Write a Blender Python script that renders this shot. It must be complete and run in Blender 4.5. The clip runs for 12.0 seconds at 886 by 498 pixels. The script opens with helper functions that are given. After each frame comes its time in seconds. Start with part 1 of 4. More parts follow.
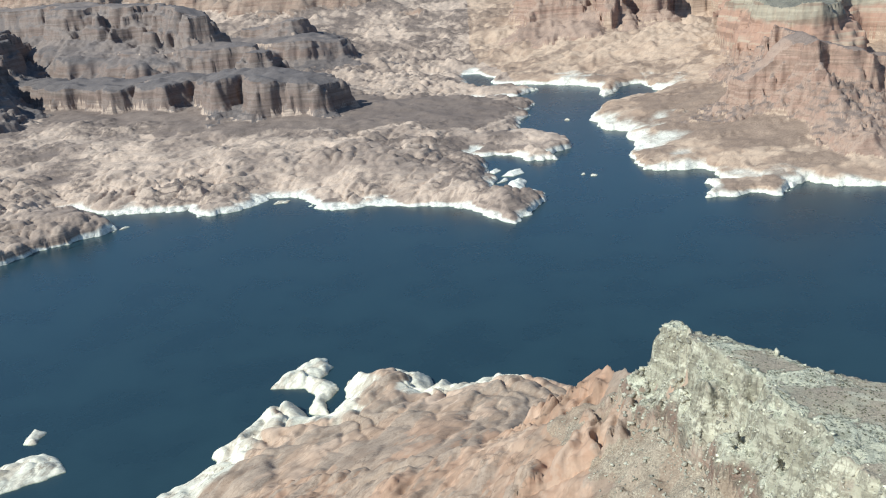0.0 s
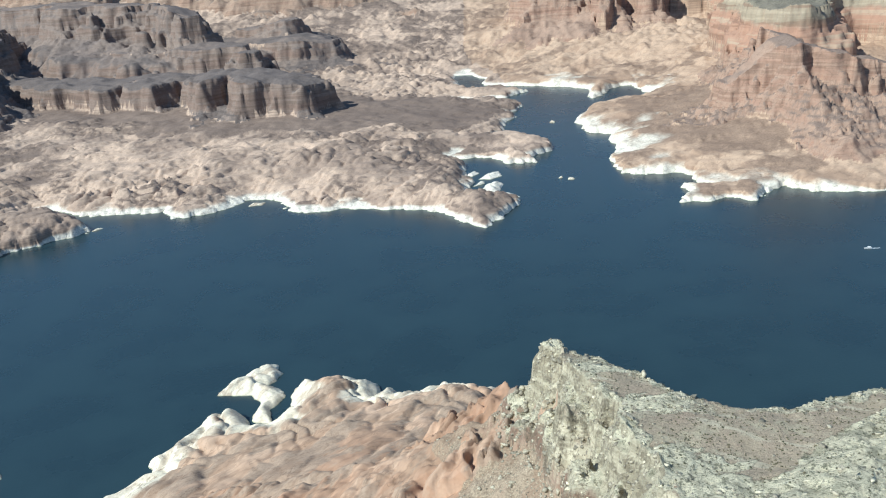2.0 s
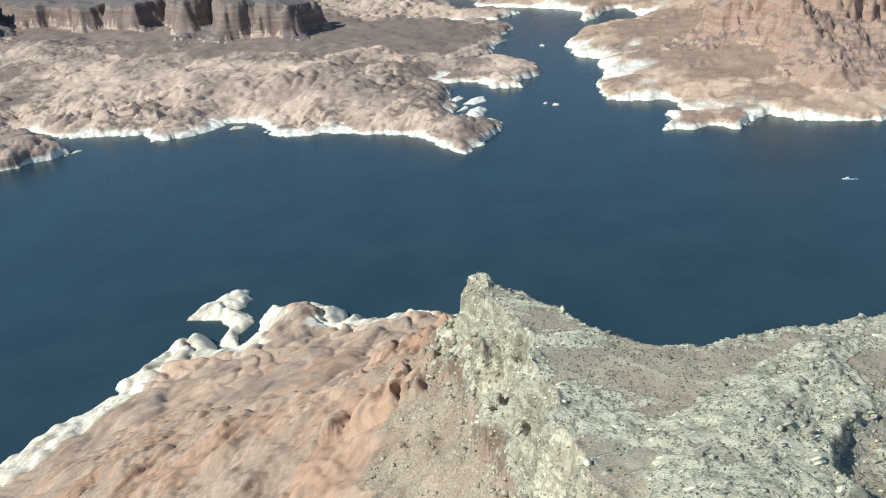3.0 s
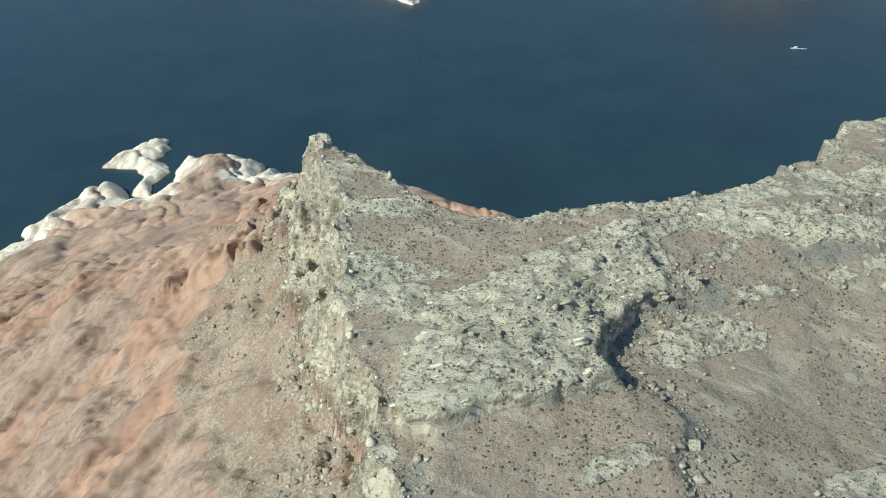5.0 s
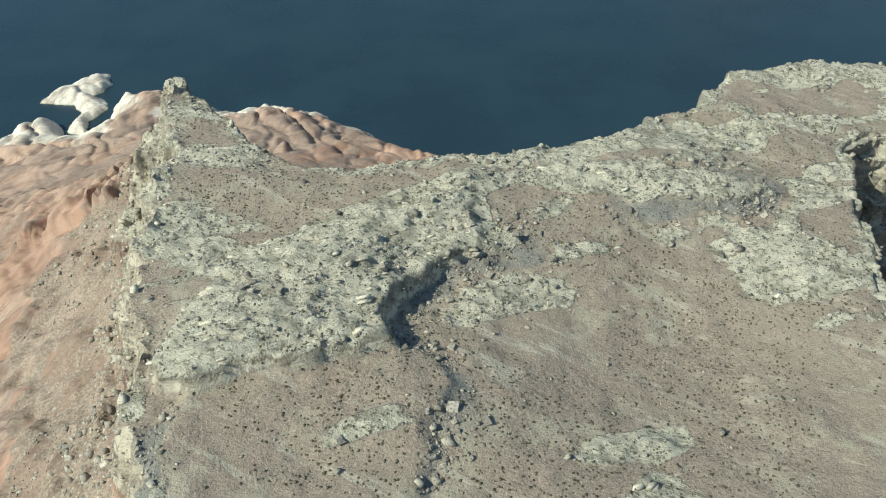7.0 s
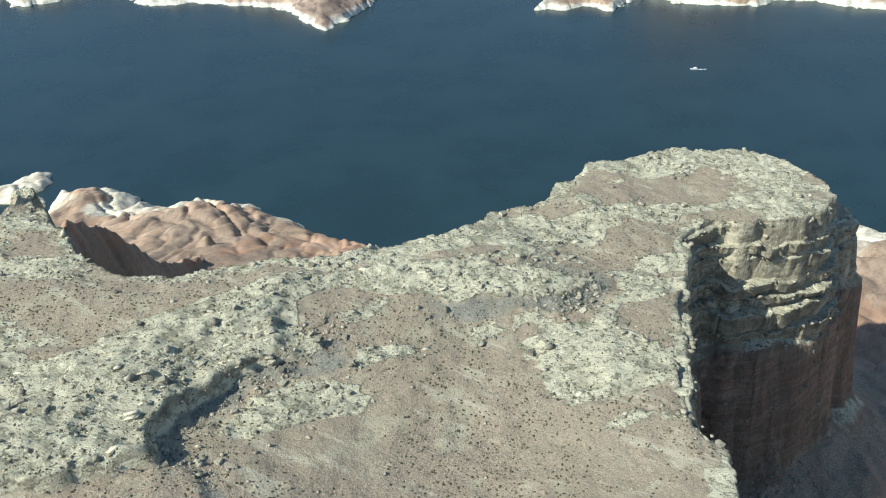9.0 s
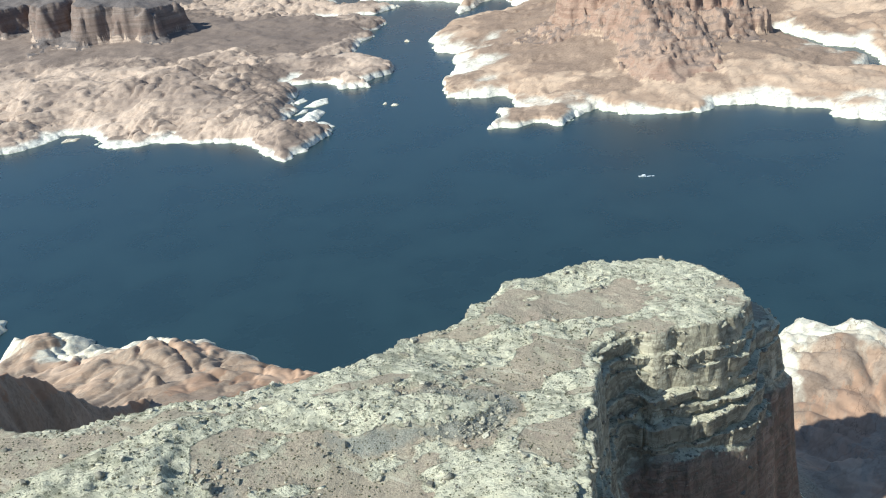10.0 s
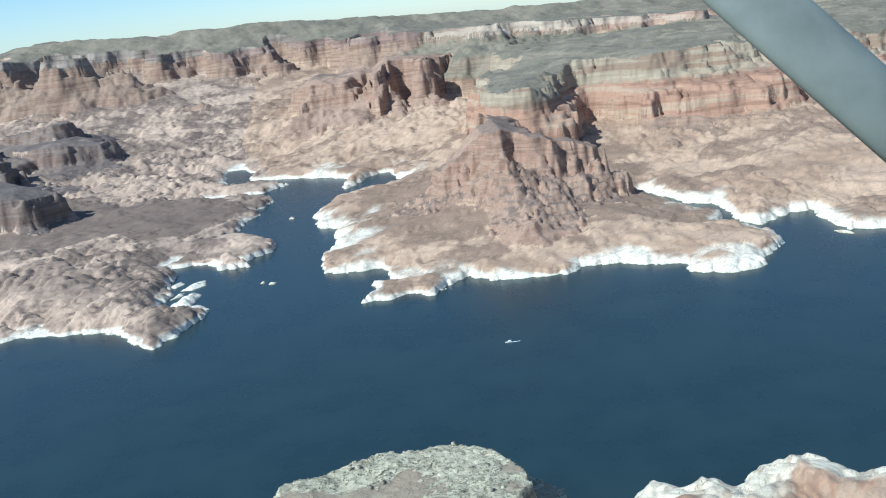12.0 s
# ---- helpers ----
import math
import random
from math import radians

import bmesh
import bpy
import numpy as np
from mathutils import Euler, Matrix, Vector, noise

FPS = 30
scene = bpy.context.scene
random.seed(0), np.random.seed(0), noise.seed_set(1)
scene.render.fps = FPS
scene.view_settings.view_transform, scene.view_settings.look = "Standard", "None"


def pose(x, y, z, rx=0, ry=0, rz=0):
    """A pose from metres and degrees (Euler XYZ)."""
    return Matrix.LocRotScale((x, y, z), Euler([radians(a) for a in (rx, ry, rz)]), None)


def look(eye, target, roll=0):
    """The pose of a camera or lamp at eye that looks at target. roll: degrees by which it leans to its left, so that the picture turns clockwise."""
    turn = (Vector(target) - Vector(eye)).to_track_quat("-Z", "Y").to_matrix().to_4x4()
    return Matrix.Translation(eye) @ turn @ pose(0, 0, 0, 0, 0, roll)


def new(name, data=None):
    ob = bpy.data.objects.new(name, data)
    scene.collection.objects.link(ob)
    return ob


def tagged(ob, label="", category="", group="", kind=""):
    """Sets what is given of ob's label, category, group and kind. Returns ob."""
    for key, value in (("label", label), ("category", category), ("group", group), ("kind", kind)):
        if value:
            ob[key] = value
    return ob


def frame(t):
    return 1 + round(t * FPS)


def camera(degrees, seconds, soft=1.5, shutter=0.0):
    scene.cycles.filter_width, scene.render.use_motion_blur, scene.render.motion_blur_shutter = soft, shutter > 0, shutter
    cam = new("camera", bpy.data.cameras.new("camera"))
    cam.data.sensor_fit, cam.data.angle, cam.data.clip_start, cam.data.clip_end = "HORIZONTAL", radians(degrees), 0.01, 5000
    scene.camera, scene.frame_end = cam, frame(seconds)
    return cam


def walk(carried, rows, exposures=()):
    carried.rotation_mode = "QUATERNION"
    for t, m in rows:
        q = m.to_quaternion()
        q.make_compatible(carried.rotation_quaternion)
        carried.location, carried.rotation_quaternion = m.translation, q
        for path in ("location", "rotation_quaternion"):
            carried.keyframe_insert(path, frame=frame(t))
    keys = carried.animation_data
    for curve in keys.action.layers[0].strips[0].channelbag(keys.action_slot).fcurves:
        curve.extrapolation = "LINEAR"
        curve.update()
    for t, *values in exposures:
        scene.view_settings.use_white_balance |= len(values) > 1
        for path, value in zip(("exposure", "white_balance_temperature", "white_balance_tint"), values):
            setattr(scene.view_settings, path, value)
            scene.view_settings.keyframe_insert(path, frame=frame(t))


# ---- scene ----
cam = camera(54.0, 12.0, soft=1.1)
PATH = [
    (0, (1.159, -0.89, 409.904), (1.058, 0.996, 409.246), -5.2),
    (0.5, (14.865, 2.072, 409.835), (14.769, 3.962, 409.186), -5.0),
    (1, (30.415, 6.553, 408.818), (30.323, 8.448, 408.183), -5.1),
    (1.5, (45.506, 10.219, 408.015), (45.414, 12.118, 407.392), -5.0),
    (2, (61.191, 14.2, 407.197), (61.068, 16.085, 406.54), -5.1),
    (2.5, (76.159, 17.648, 406.703), (76.022, 19.5, 405.962), -5.1),
    (3, (92.321, 19.36, 407.278), (92.188, 21.18, 406.459), -4.7),
    (5, (151.037, 34.128, 401.142), (150.939, 35.789, 400.032), -2.1),
    (5.5, (165.176, 36.79, 400.424), (165.079, 38.402, 399.244), -1.8),
    (6, (180.735, 39.711, 400.548), (180.64, 41.287, 399.321), -1.5),
    (6.5, (195.273, 41.529, 401.003), (195.174, 43.103, 399.774), -1.4),
    (8.5, (256.593, 48.112, 406.399), (256.486, 49.721, 405.217), -2.4),
    (9, (272.919, 49.747, 407.627), (272.817, 51.425, 406.542), -3.1),
    (9.5, (288.399, 50.145, 408.699), (288.305, 51.882, 407.712), -4.2),
    (10, (306.159, 51.363, 410.162), (306.098, 53.17, 409.306), -6.2),
    (10.5, (321.978, 52.209, 411.55), (321.98, 54.053, 410.773), -8.5),
    (11, (340.343, 53.278, 413.029), (340.414, 55.153, 412.337), -8.4),
    (11.5, (358.6, 54.1, 413.876), (358.728, 56.004, 413.277), -8.1),
    (12, (377.2, 55.2, 414.4), (377.363, 57.122, 413.872), -7.6),
]
EXPOSURES = [(0.0, 0.28, 5500, 0), (3.0, 0.31, 5700, 1), (5.0, 0.11, 5800, 0), (8.5, 0.21, 5950, 0), (9.5, 0.55, 5800, 0), (10.0, 0.53, 5700, 0), (10.5, 0.48, 5600, 0), (12.0, 0.29, 5250, 0)]
walk(cam, [(t, look(eye, target, roll)) for t, eye, target, roll in PATH], EXPOSURES)

# ---- light ----
SUN = Vector((-0.632, -0.366, 0.682)).normalized()
world = bpy.data.worlds.new("sky")
scene.world = world
world.use_nodes = True
wn = world.node_tree.nodes
sky = wn.new("ShaderNodeTexSky")
sky.sky_type, sky.sun_disc = "NISHITA", False
sky.sun_elevation = math.asin(SUN.z)
sky.sun_rotation = math.atan2(SUN.x, SUN.y)
sky.air_density, sky.dust_density, sky.ozone_density, sky.altitude = 1.0, 0.6, 2.5, 1200
world.node_tree.links.new(sky.outputs[0], wn["Background"].inputs[0])
wn["Background"].inputs[1].default_value = 0.108
sun = new("sun", bpy.data.lights.new("sun", "SUN"))
sun.data.energy, sun.data.angle, sun.data.color = 5.0, radians(0.5), (1.0, 0.95, 0.87)
sun.matrix_world = look(SUN * 900 + Vector((0, 0, 0)), (0, 0, 0))


# ---- materials ----
class Nodes:
    """A small builder of node materials."""

    def __init__(self, name):
        self.mat = bpy.data.materials.new(name)
        self.mat.use_nodes = True
        self.tree = self.mat.node_tree
        self.bsdf = self.tree.nodes["Principled BSDF"]
        self.bsdf.inputs["Specular IOR Level"].default_value = 0.2
        self.pos = self.tree.nodes.new("ShaderNodeNewGeometry").outputs["Position"]

    def node(self, kind, **values):
        n = self.tree.nodes.new(kind)
        for key, value in values.items():
            self.put(n.inputs[key], value)
        return n

    def put(self, socket, value):
        if isinstance(value, bpy.types.NodeSocket):
            self.tree.links.new(value, socket)
        elif isinstance(value, tuple) and len(value) == 3 and socket.type == "RGBA":
            socket.default_value = (*value, 1)
        else:
            socket.default_value = value

    def math(self, op, a, b=0.0, clamp=False):
        n = self.tree.nodes.new("ShaderNodeMath")
        n.operation, n.use_clamp = op, clamp
        self.put(n.inputs[0], a), self.put(n.inputs[1], b)
        return n.outputs[0]

    def ramp(self, value, low, high):
        n = self.tree.nodes.new("ShaderNodeMapRange")
        n.interpolation_type = "SMOOTHSTEP"
        self.put(n.inputs[0], value), self.put(n.inputs[1], low), self.put(n.inputs[2], high)
        return n.outputs[0]

    def mix(self, fac, a, b, blend="MIX"):
        n = self.tree.nodes.new("ShaderNodeMix")
        n.data_type, n.blend_type = "RGBA", blend
        self.put(n.inputs[0], fac), self.put(n.inputs[6], a), self.put(n.inputs[7], b)
        return n.outputs[2]

    def stretch(self, x, y, z):
        n = self.tree.nodes.new("ShaderNodeVectorMath")
        n.operation = "MULTIPLY"
        self.put(n.inputs[0], self.pos)
        n.inputs[1].default_value = (x, y, z)
        return n.outputs[0]

    def turned(self, x, y, z, angle):
        n = self.tree.nodes.new("ShaderNodeVectorRotate")
        n.rotation_type = "Z_AXIS"
        self.put(n.inputs["Vector"], self.pos), self.put(n.inputs["Angle"], angle)
        k = self.tree.nodes.new("ShaderNodeVectorMath")
        k.operation = "MULTIPLY"
        self.put(k.inputs[0], n.outputs[0])
        k.inputs[1].default_value = (x, y, z)
        return k.outputs[0]

    def noise(self, scale, detail=5.0, rough=0.55, vector=None, distortion=0.0):
        n = self.node("ShaderNodeTexNoise", Vector=vector or self.pos, Scale=scale, Detail=detail, Roughness=rough, Distortion=distortion)
        return n.outputs[0]

    def cells(self, scale, vector=None):
        n = self.node("ShaderNodeTexVoronoi", Vector=vector or self.pos, Scale=scale)
        return n.outputs["Distance"]

    def mask(self, name):
        n = self.tree.nodes.new("ShaderNodeAttribute")
        n.attribute_name = name
        return n.outputs["Fac"]

    def up(self):
        n = self.tree.nodes.new("ShaderNodeSeparateXYZ")
        self.tree.links.new(self.tree.nodes["Geometry"].outputs["Normal"], n.inputs[0])
        return n.outputs[2]

    def height(self):
        n = self.tree.nodes.new("ShaderNodeSeparateXYZ")
        self.tree.links.new(self.pos, n.inputs[0])
        return n.outputs[2]

    def bump(self, value, strength, distance):
        n = self.node("ShaderNodeBump", Height=value, Strength=strength, Distance=distance)
        self.tree.links.new(n.outputs[0], self.bsdf.inputs["Normal"])

    def done(self, colour, rough=0.9):
        self.put(self.bsdf.inputs["Base Color"], colour)
        self.put(self.bsdf.inputs["Roughness"], rough)
        return self.mat


def rock_material(name, light, dark, cliff, soil, ring=True, grain=0.05, relief=1.2, band=0.08, scree=False, lime=(0.72, 0.65, 0.53)):
    """Weathered sandstone: blotched flats, banded and streaked cliffs, sandy soil in the hollows, a white lime ring above the water."""
    m = Nodes(name)
    big = m.noise(0.006, 8, 0.6)
    mid = m.noise(grain, 9, 0.68)
    fine = m.noise(grain * 9, 4, 0.7)
    colour = m.mix(m.math("MULTIPLY", m.ramp(big, 0.44, 0.60), 0.75), light, dark)
    colour = m.mix(m.math("MULTIPLY", m.ramp(mid, 0.45, 0.75), 0.3 if scree else 0.55), colour, dark)
    steep = m.ramp(m.up(), 0.82, 0.5)
    strata = m.noise(1.0, 4, 0.7, m.stretch(0.004, 0.004, band))
    streak = m.noise(1.0, 4, 0.6, m.stretch(0.11, 0.11, 0.012))
    wall = m.mix(m.ramp(strata, 0.38, 0.62), cliff, light)
    wall = m.mix(m.math("MULTIPLY", m.ramp(streak, 0.5, 0.7), 0.25), wall, tuple(c * 0.55 for c in cliff))
    wall = m.mix(m.math("MULTIPLY", m.ramp(m.noise(1.0, 4, 0.6, m.stretch(0.006, 0.006, 0.13)), 0.5, 0.58), 0.5), wall, tuple(c * 0.6 for c in cliff))
    colour = m.mix(steep, colour, wall)
    dirt = m.math("ADD", m.mask("soil"), m.math("MULTIPLY", m.math("SUBTRACT", m.noise(0.014, 8, 0.68), 0.5), 1.5))
    dirt = m.math("MULTIPLY", m.ramp(dirt, 0.52, 0.74), m.ramp(m.up(), 0.72, 0.9))
    colour = m.mix(m.math("MULTIPLY", dirt, 0.85), colour, m.mix(m.ramp(fine, 0.35, 0.7), soil, tuple(c * 0.72 for c in soil)))
    if scree:
        rust = m.math("MULTIPLY", m.mask("rust"), m.ramp(m.noise(0.02, 6, 0.6), 0.3, 0.55))
        colour = m.mix(m.math("MULTIPLY", rust, 0.85), colour, m.mix(m.ramp(mid, 0.35, 0.7), (0.40, 0.235, 0.145), (0.27, 0.16, 0.10)))
        gravel = m.mix(m.ramp(m.noise(1.1, 5, 0.75), 0.38, 0.62), (0.37, 0.29, 0.20), (0.20, 0.152, 0.105))
        gravel = m.mix(m.ramp(m.cells(0.5), 0.10, 0.22), (0.43, 0.355, 0.25), gravel)
        vein = m.noise(1.0, 4, 0.55, m.turned(0.012, 0.05, 0.04, -0.93))
        colour = m.mix(m.math("MULTIPLY", m.ramp(vein, 0.53, 0.56), 0.45), colour, tuple(c * 0.8 for c in dark))
        colour = m.mix(m.math("MULTIPLY", m.ramp(vein, 0.42, 0.39), 0.3), colour, (0.46, 0.345, 0.25))
        patch = m.math("MULTIPLY", m.ramp(m.noise(1.0, 8, 0.62, m.turned(0.026, 0.009, 0.015, 0.58)), 0.475, 0.50), 0.7)
        colour = m.mix(patch, colour, m.mix(m.ramp(fine, 0.4, 0.65), soil, tuple(c * 0.72 for c in soil)))
        colour = m.mix(m.ramp(m.math("ADD", m.mask("scree"), m.math("MULTIPLY", m.math("SUBTRACT", m.noise(0.03, 8, 0.7), 0.5), 1.3)), 0.38, 0.5), colour, gravel)
    if ring:
        level = m.math("DIVIDE", m.height(), m.mask("ring"))
        level = m.math("ADD", level, m.math("MULTIPLY", m.math("SUBTRACT", mid, 0.5), 0.8))
        level = m.math("ADD", level, m.math("MULTIPLY", m.math("SUBTRACT", m.noise(0.011, 3), 0.5), 0.9))
        seam = m.noise(1.0, 4, 0.65, m.stretch(0.09, 0.09, 0.02))
        white = m.mix(m.ramp(fine, 0.3, 0.75), lime, tuple(c * 0.78 for c in lime))
        white = m.mix(m.math("MULTIPLY", m.ramp(seam, 0.52, 0.7), 0.5), white, (0.40, 0.335, 0.26))
        colour = m.mix(m.ramp(level, 1.3, 0.5), colour, white)
        colour = m.mix(m.ramp(m.height(), 0.9, 0.2), colour, (0.30, 0.32, 0.22))
    if scree:
        split_line = m.math("ABSOLUTE", m.math("SUBTRACT", m.noise(1.0, 5, 0.6, m.turned(0.05, 0.016, 0.03, 0.58)), 0.5))
        colour = m.mix(m.math("MULTIPLY", m.math("MULTIPLY", m.ramp(split_line, 0.012, 0.003), m.ramp(big, 0.45, 0.55)), 0.55), colour, tuple(c * 0.45 for c in dark))
        bright = m.noise(1.0, 4, 0.55, m.turned(0.06, 0.018, 0.03, 0.58))
        colour = m.mix(m.math("MULTIPLY", m.ramp(bright, 0.555, 0.58), 0.12), colour, tuple(min(c * 1.2, 0.7) for c in light))
        colour = m.mix(m.math("MULTIPLY", m.ramp(bright, 0.45, 0.425), 0.4), colour, tuple(c * 0.75 for c in dark))
    joint = m.math("ABSOLUTE", m.math("SUBTRACT", m.noise(1.0, 4, 0.55, m.turned(0.016, 0.04, 0.03, -0.65)), 0.5))
    colour = m.mix(m.math("MULTIPLY", m.ramp(joint, 0.03, 0.004), 0.22), colour, tuple(c * 0.42 for c in dark))
    colour = m.mix(m.math("MULTIPLY", m.ramp(fine, 0.52, 0.7), 0.16 if scree else 0.4), colour, tuple(c * 0.55 for c in dark))
    m.bump(m.math("ADD", mid, m.math("MULTIPLY", fine, 0.35)), 0.8, relief)
    return m.done(colour, 0.92)


slickrock = rock_material("pale_slickrock", (0.49, 0.36, 0.265), (0.235, 0.172, 0.132), (0.28, 0.20, 0.15), (0.185, 0.136, 0.107), grain=0.03, relief=1.6, lime=(0.76, 0.70, 0.58))
tan_slickrock = rock_material("tan_slickrock", (0.475, 0.335, 0.23), (0.30, 0.20, 0.135), (0.33, 0.22, 0.15), (0.265, 0.182, 0.128), grain=0.03, relief=1.6, lime=(0.78, 0.715, 0.58))
red_rock = rock_material("red_sandstone", (0.525, 0.365, 0.25), (0.35, 0.228, 0.148), (0.35, 0.21, 0.135), (0.335, 0.255, 0.185), grain=0.05, relief=0.35, scree=True, lime=(0.75, 0.67, 0.51))
# Brown rock with greyed tones: distance haze is put into the colour.
mesa_rock = rock_material("brown_mesa_rock", (0.235, 0.18, 0.145), (0.145, 0.116, 0.102), (0.21, 0.145, 0.112), (0.16, 0.13, 0.114), ring=False, grain=0.03, relief=2.5)
butte_rock = rock_material("orange_butte_rock", (0.36, 0.245, 0.175), (0.235, 0.158, 0.115), (0.325, 0.20, 0.14), (0.235, 0.172, 0.135), ring=False, grain=0.04, relief=2.5)
plateau_rock = rock_material("plateau_top_rock", (0.25, 0.212, 0.152), (0.155, 0.14, 0.10), (0.30, 0.215, 0.155), (0.195, 0.17, 0.128), ring=False, grain=0.02, relief=4.0, band=0.035)
talus_rock = rock_material("brown_talus", (0.345, 0.24, 0.17), (0.235, 0.165, 0.12), (0.29, 0.185, 0.13), (0.24, 0.18, 0.14), ring=False, grain=0.03, relief=2.5)


def wall_material(name, upper, lower, split):
    """High banded cliffs: cream-grey ledges over sheer red sandstone, with dark varnish streaks."""
    m = Nodes(name)
    strata = m.noise(1.0, 5, 0.6, m.stretch(0.003, 0.003, 0.055))
    streak = m.noise(1.0, 5, 0.65, m.stretch(0.06, 0.06, 0.008))
    mid = m.noise(0.03, 8, 0.65)
    level = m.math("ADD", m.height(), m.math("MULTIPLY", m.math("SUBTRACT", mid, 0.5), 30.0))
    colour = m.mix(m.ramp(level, split - 8, split + 8), lower, upper)
    colour = m.mix(m.math("MULTIPLY", m.ramp(strata, 0.52, 0.6), 0.55), colour, tuple(c * 1.35 for c in upper))
    colour = m.mix(m.math("MULTIPLY", m.ramp(strata, 0.47, 0.40), 0.6), colour, tuple(c * 0.55 for c in lower))
    colour = m.mix(m.math("MULTIPLY", m.ramp(streak, 0.5, 0.68), 0.25), colour, tuple(c * 0.5 for c in lower))
    m.bump(m.math("ADD", mid, strata), 0.9, 4.0)
    return m.done(colour, 0.93)


plateau_wall = wall_material("plateau_wall", (0.31, 0.25, 0.175), (0.36, 0.215, 0.145), 170)
upper_wall = wall_material("upper_wall", (0.36, 0.29, 0.22), (0.34, 0.225, 0.165), 285)
# Cooler than the nearer walls, the far haze mixed into these colours.
rim_wall = wall_material("rim_wall", (0.26, 0.215, 0.175), (0.26, 0.175, 0.14), 350)


def caprock_material():
    """Grey-green limy caprock with cream ledges and brown gravel between them."""
    m = Nodes("caprock")
    big = m.noise(0.03, 5, 0.6)
    mid = m.noise(0.22, 6, 0.7)
    fine = m.noise(1.6, 4, 0.75)
    gravel = m.mix(m.ramp(m.noise(1.3, 6, 0.78), 0.40, 0.60), (0.435, 0.35, 0.245), (0.25, 0.198, 0.14))
    gravel = m.mix(m.math("MULTIPLY", m.ramp(m.cells(0.9), 0.16, 0.08), 0.6), gravel, (0.56, 0.49, 0.37))
    gravel = m.mix(m.math("MULTIPLY", m.ramp(big, 0.42, 0.65), 0.6), gravel, (0.35, 0.285, 0.195))
    crop = m.noise(0.07, 7, 0.7)
    gravel = m.mix(m.math("MULTIPLY", m.ramp(crop, 0.52, 0.62), 0.6), gravel, (0.46, 0.405, 0.275))
    gravel = m.mix(m.math("MULTIPLY", m.ramp(crop, 0.44, 0.36), 0.45), gravel, (0.385, 0.285, 0.205))
    bedding = m.noise(1.0, 7, 0.66, m.turned(0.03, 0.2, 0.1, 0.42))
    gravel = m.mix(m.math("MULTIPLY", m.math("MULTIPLY", m.ramp(bedding, 0.54, 0.62), m.ramp(big, 0.42, 0.52)), 0.7), gravel, (0.52, 0.455, 0.325))
    debris = m.ramp(m.math("ADD", m.mask("debris"), m.math("MULTIPLY", m.math("SUBTRACT", m.noise(0.12, 7, 0.7), 0.5), 1.6)), 0.4, 0.9)
    gravel = m.mix(m.math("MULTIPLY", debris, 0.8), gravel, m.mix(m.ramp(m.noise(2.2, 4, 0.8), 0.4, 0.62), (0.31, 0.30, 0.245), (0.125, 0.125, 0.10)))
    slab = m.node("ShaderNodeTexVoronoi", Vector=m.turned(0.22, 0.5, 0.4, 0.42), Scale=1.0)
    tone = m.tree.nodes.new("ShaderNodeSeparateColor")
    m.put(tone.inputs[0], slab.outputs["Color"])
    stone = m.mix(m.ramp(mid, 0.35, 0.65), (0.57, 0.505, 0.35), (0.80, 0.725, 0.52))
    stone = m.mix(m.math("MULTIPLY", tone.outputs[0], 0.5), stone, (0.74, 0.68, 0.475))
    band = m.noise(1.0, 6, 0.7, m.turned(0.07, 0.2, 0.15, 0.42))
    stone = m.mix(m.math("MULTIPLY", m.ramp(band, 0.54, 0.66), 0.6), stone, (0.30, 0.265, 0.195))
    stone = m.mix(m.math("MULTIPLY", m.ramp(m.noise(1.0, 7, 0.7, m.turned(0.035, 0.13, 0.1, 0.42)), 0.5, 0.62), 0.6), stone, (0.225, 0.21, 0.145))
    tuft = m.noise(0.45, 8, 0.75)
    stone = m.mix(m.math("MULTIPLY", m.ramp(tuft, 0.52, 0.59), 0.75), stone, (0.13, 0.128, 0.08))
    ledge = m.math("ADD", m.mask("ledge"), m.math("MULTIPLY", m.math("SUBTRACT", mid, 0.5), 0.9))
    on_ledge = m.ramp(ledge, 0.35, 0.6)
    colour = m.mix(on_ledge, gravel, stone)
    strata = m.noise(1.0, 4, 0.7, m.stretch(0.03, 0.03, 0.3))
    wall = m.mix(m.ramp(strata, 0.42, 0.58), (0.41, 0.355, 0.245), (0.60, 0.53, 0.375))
    # Red lower rock, its tones set darker to stand in for the cliff's shade.
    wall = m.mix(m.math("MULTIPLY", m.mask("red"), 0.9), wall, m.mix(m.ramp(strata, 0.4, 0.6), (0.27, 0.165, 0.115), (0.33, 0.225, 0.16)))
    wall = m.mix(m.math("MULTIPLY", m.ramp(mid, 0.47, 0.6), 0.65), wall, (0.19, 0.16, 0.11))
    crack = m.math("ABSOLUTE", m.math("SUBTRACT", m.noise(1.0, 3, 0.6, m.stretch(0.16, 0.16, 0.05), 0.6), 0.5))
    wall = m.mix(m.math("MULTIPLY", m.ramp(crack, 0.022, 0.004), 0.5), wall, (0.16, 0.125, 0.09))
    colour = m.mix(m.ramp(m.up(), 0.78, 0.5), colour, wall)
    relief = m.math("ADD", mid, m.math("MULTIPLY", fine, 0.5))
    relief = m.math("ADD", relief, m.math("MULTIPLY", m.math("MULTIPLY", on_ledge, m.noise(0.6, 6, 0.75, m.turned(1.0, 2.2, 1.0, 0.42))), 1.6))
    relief = m.math("ADD", relief, m.math("MULTIPLY", strata, 1.2))
    m.bump(relief, 1.0, 0.9)
    return m.done(colour, 0.95)


caprock = caprock_material()


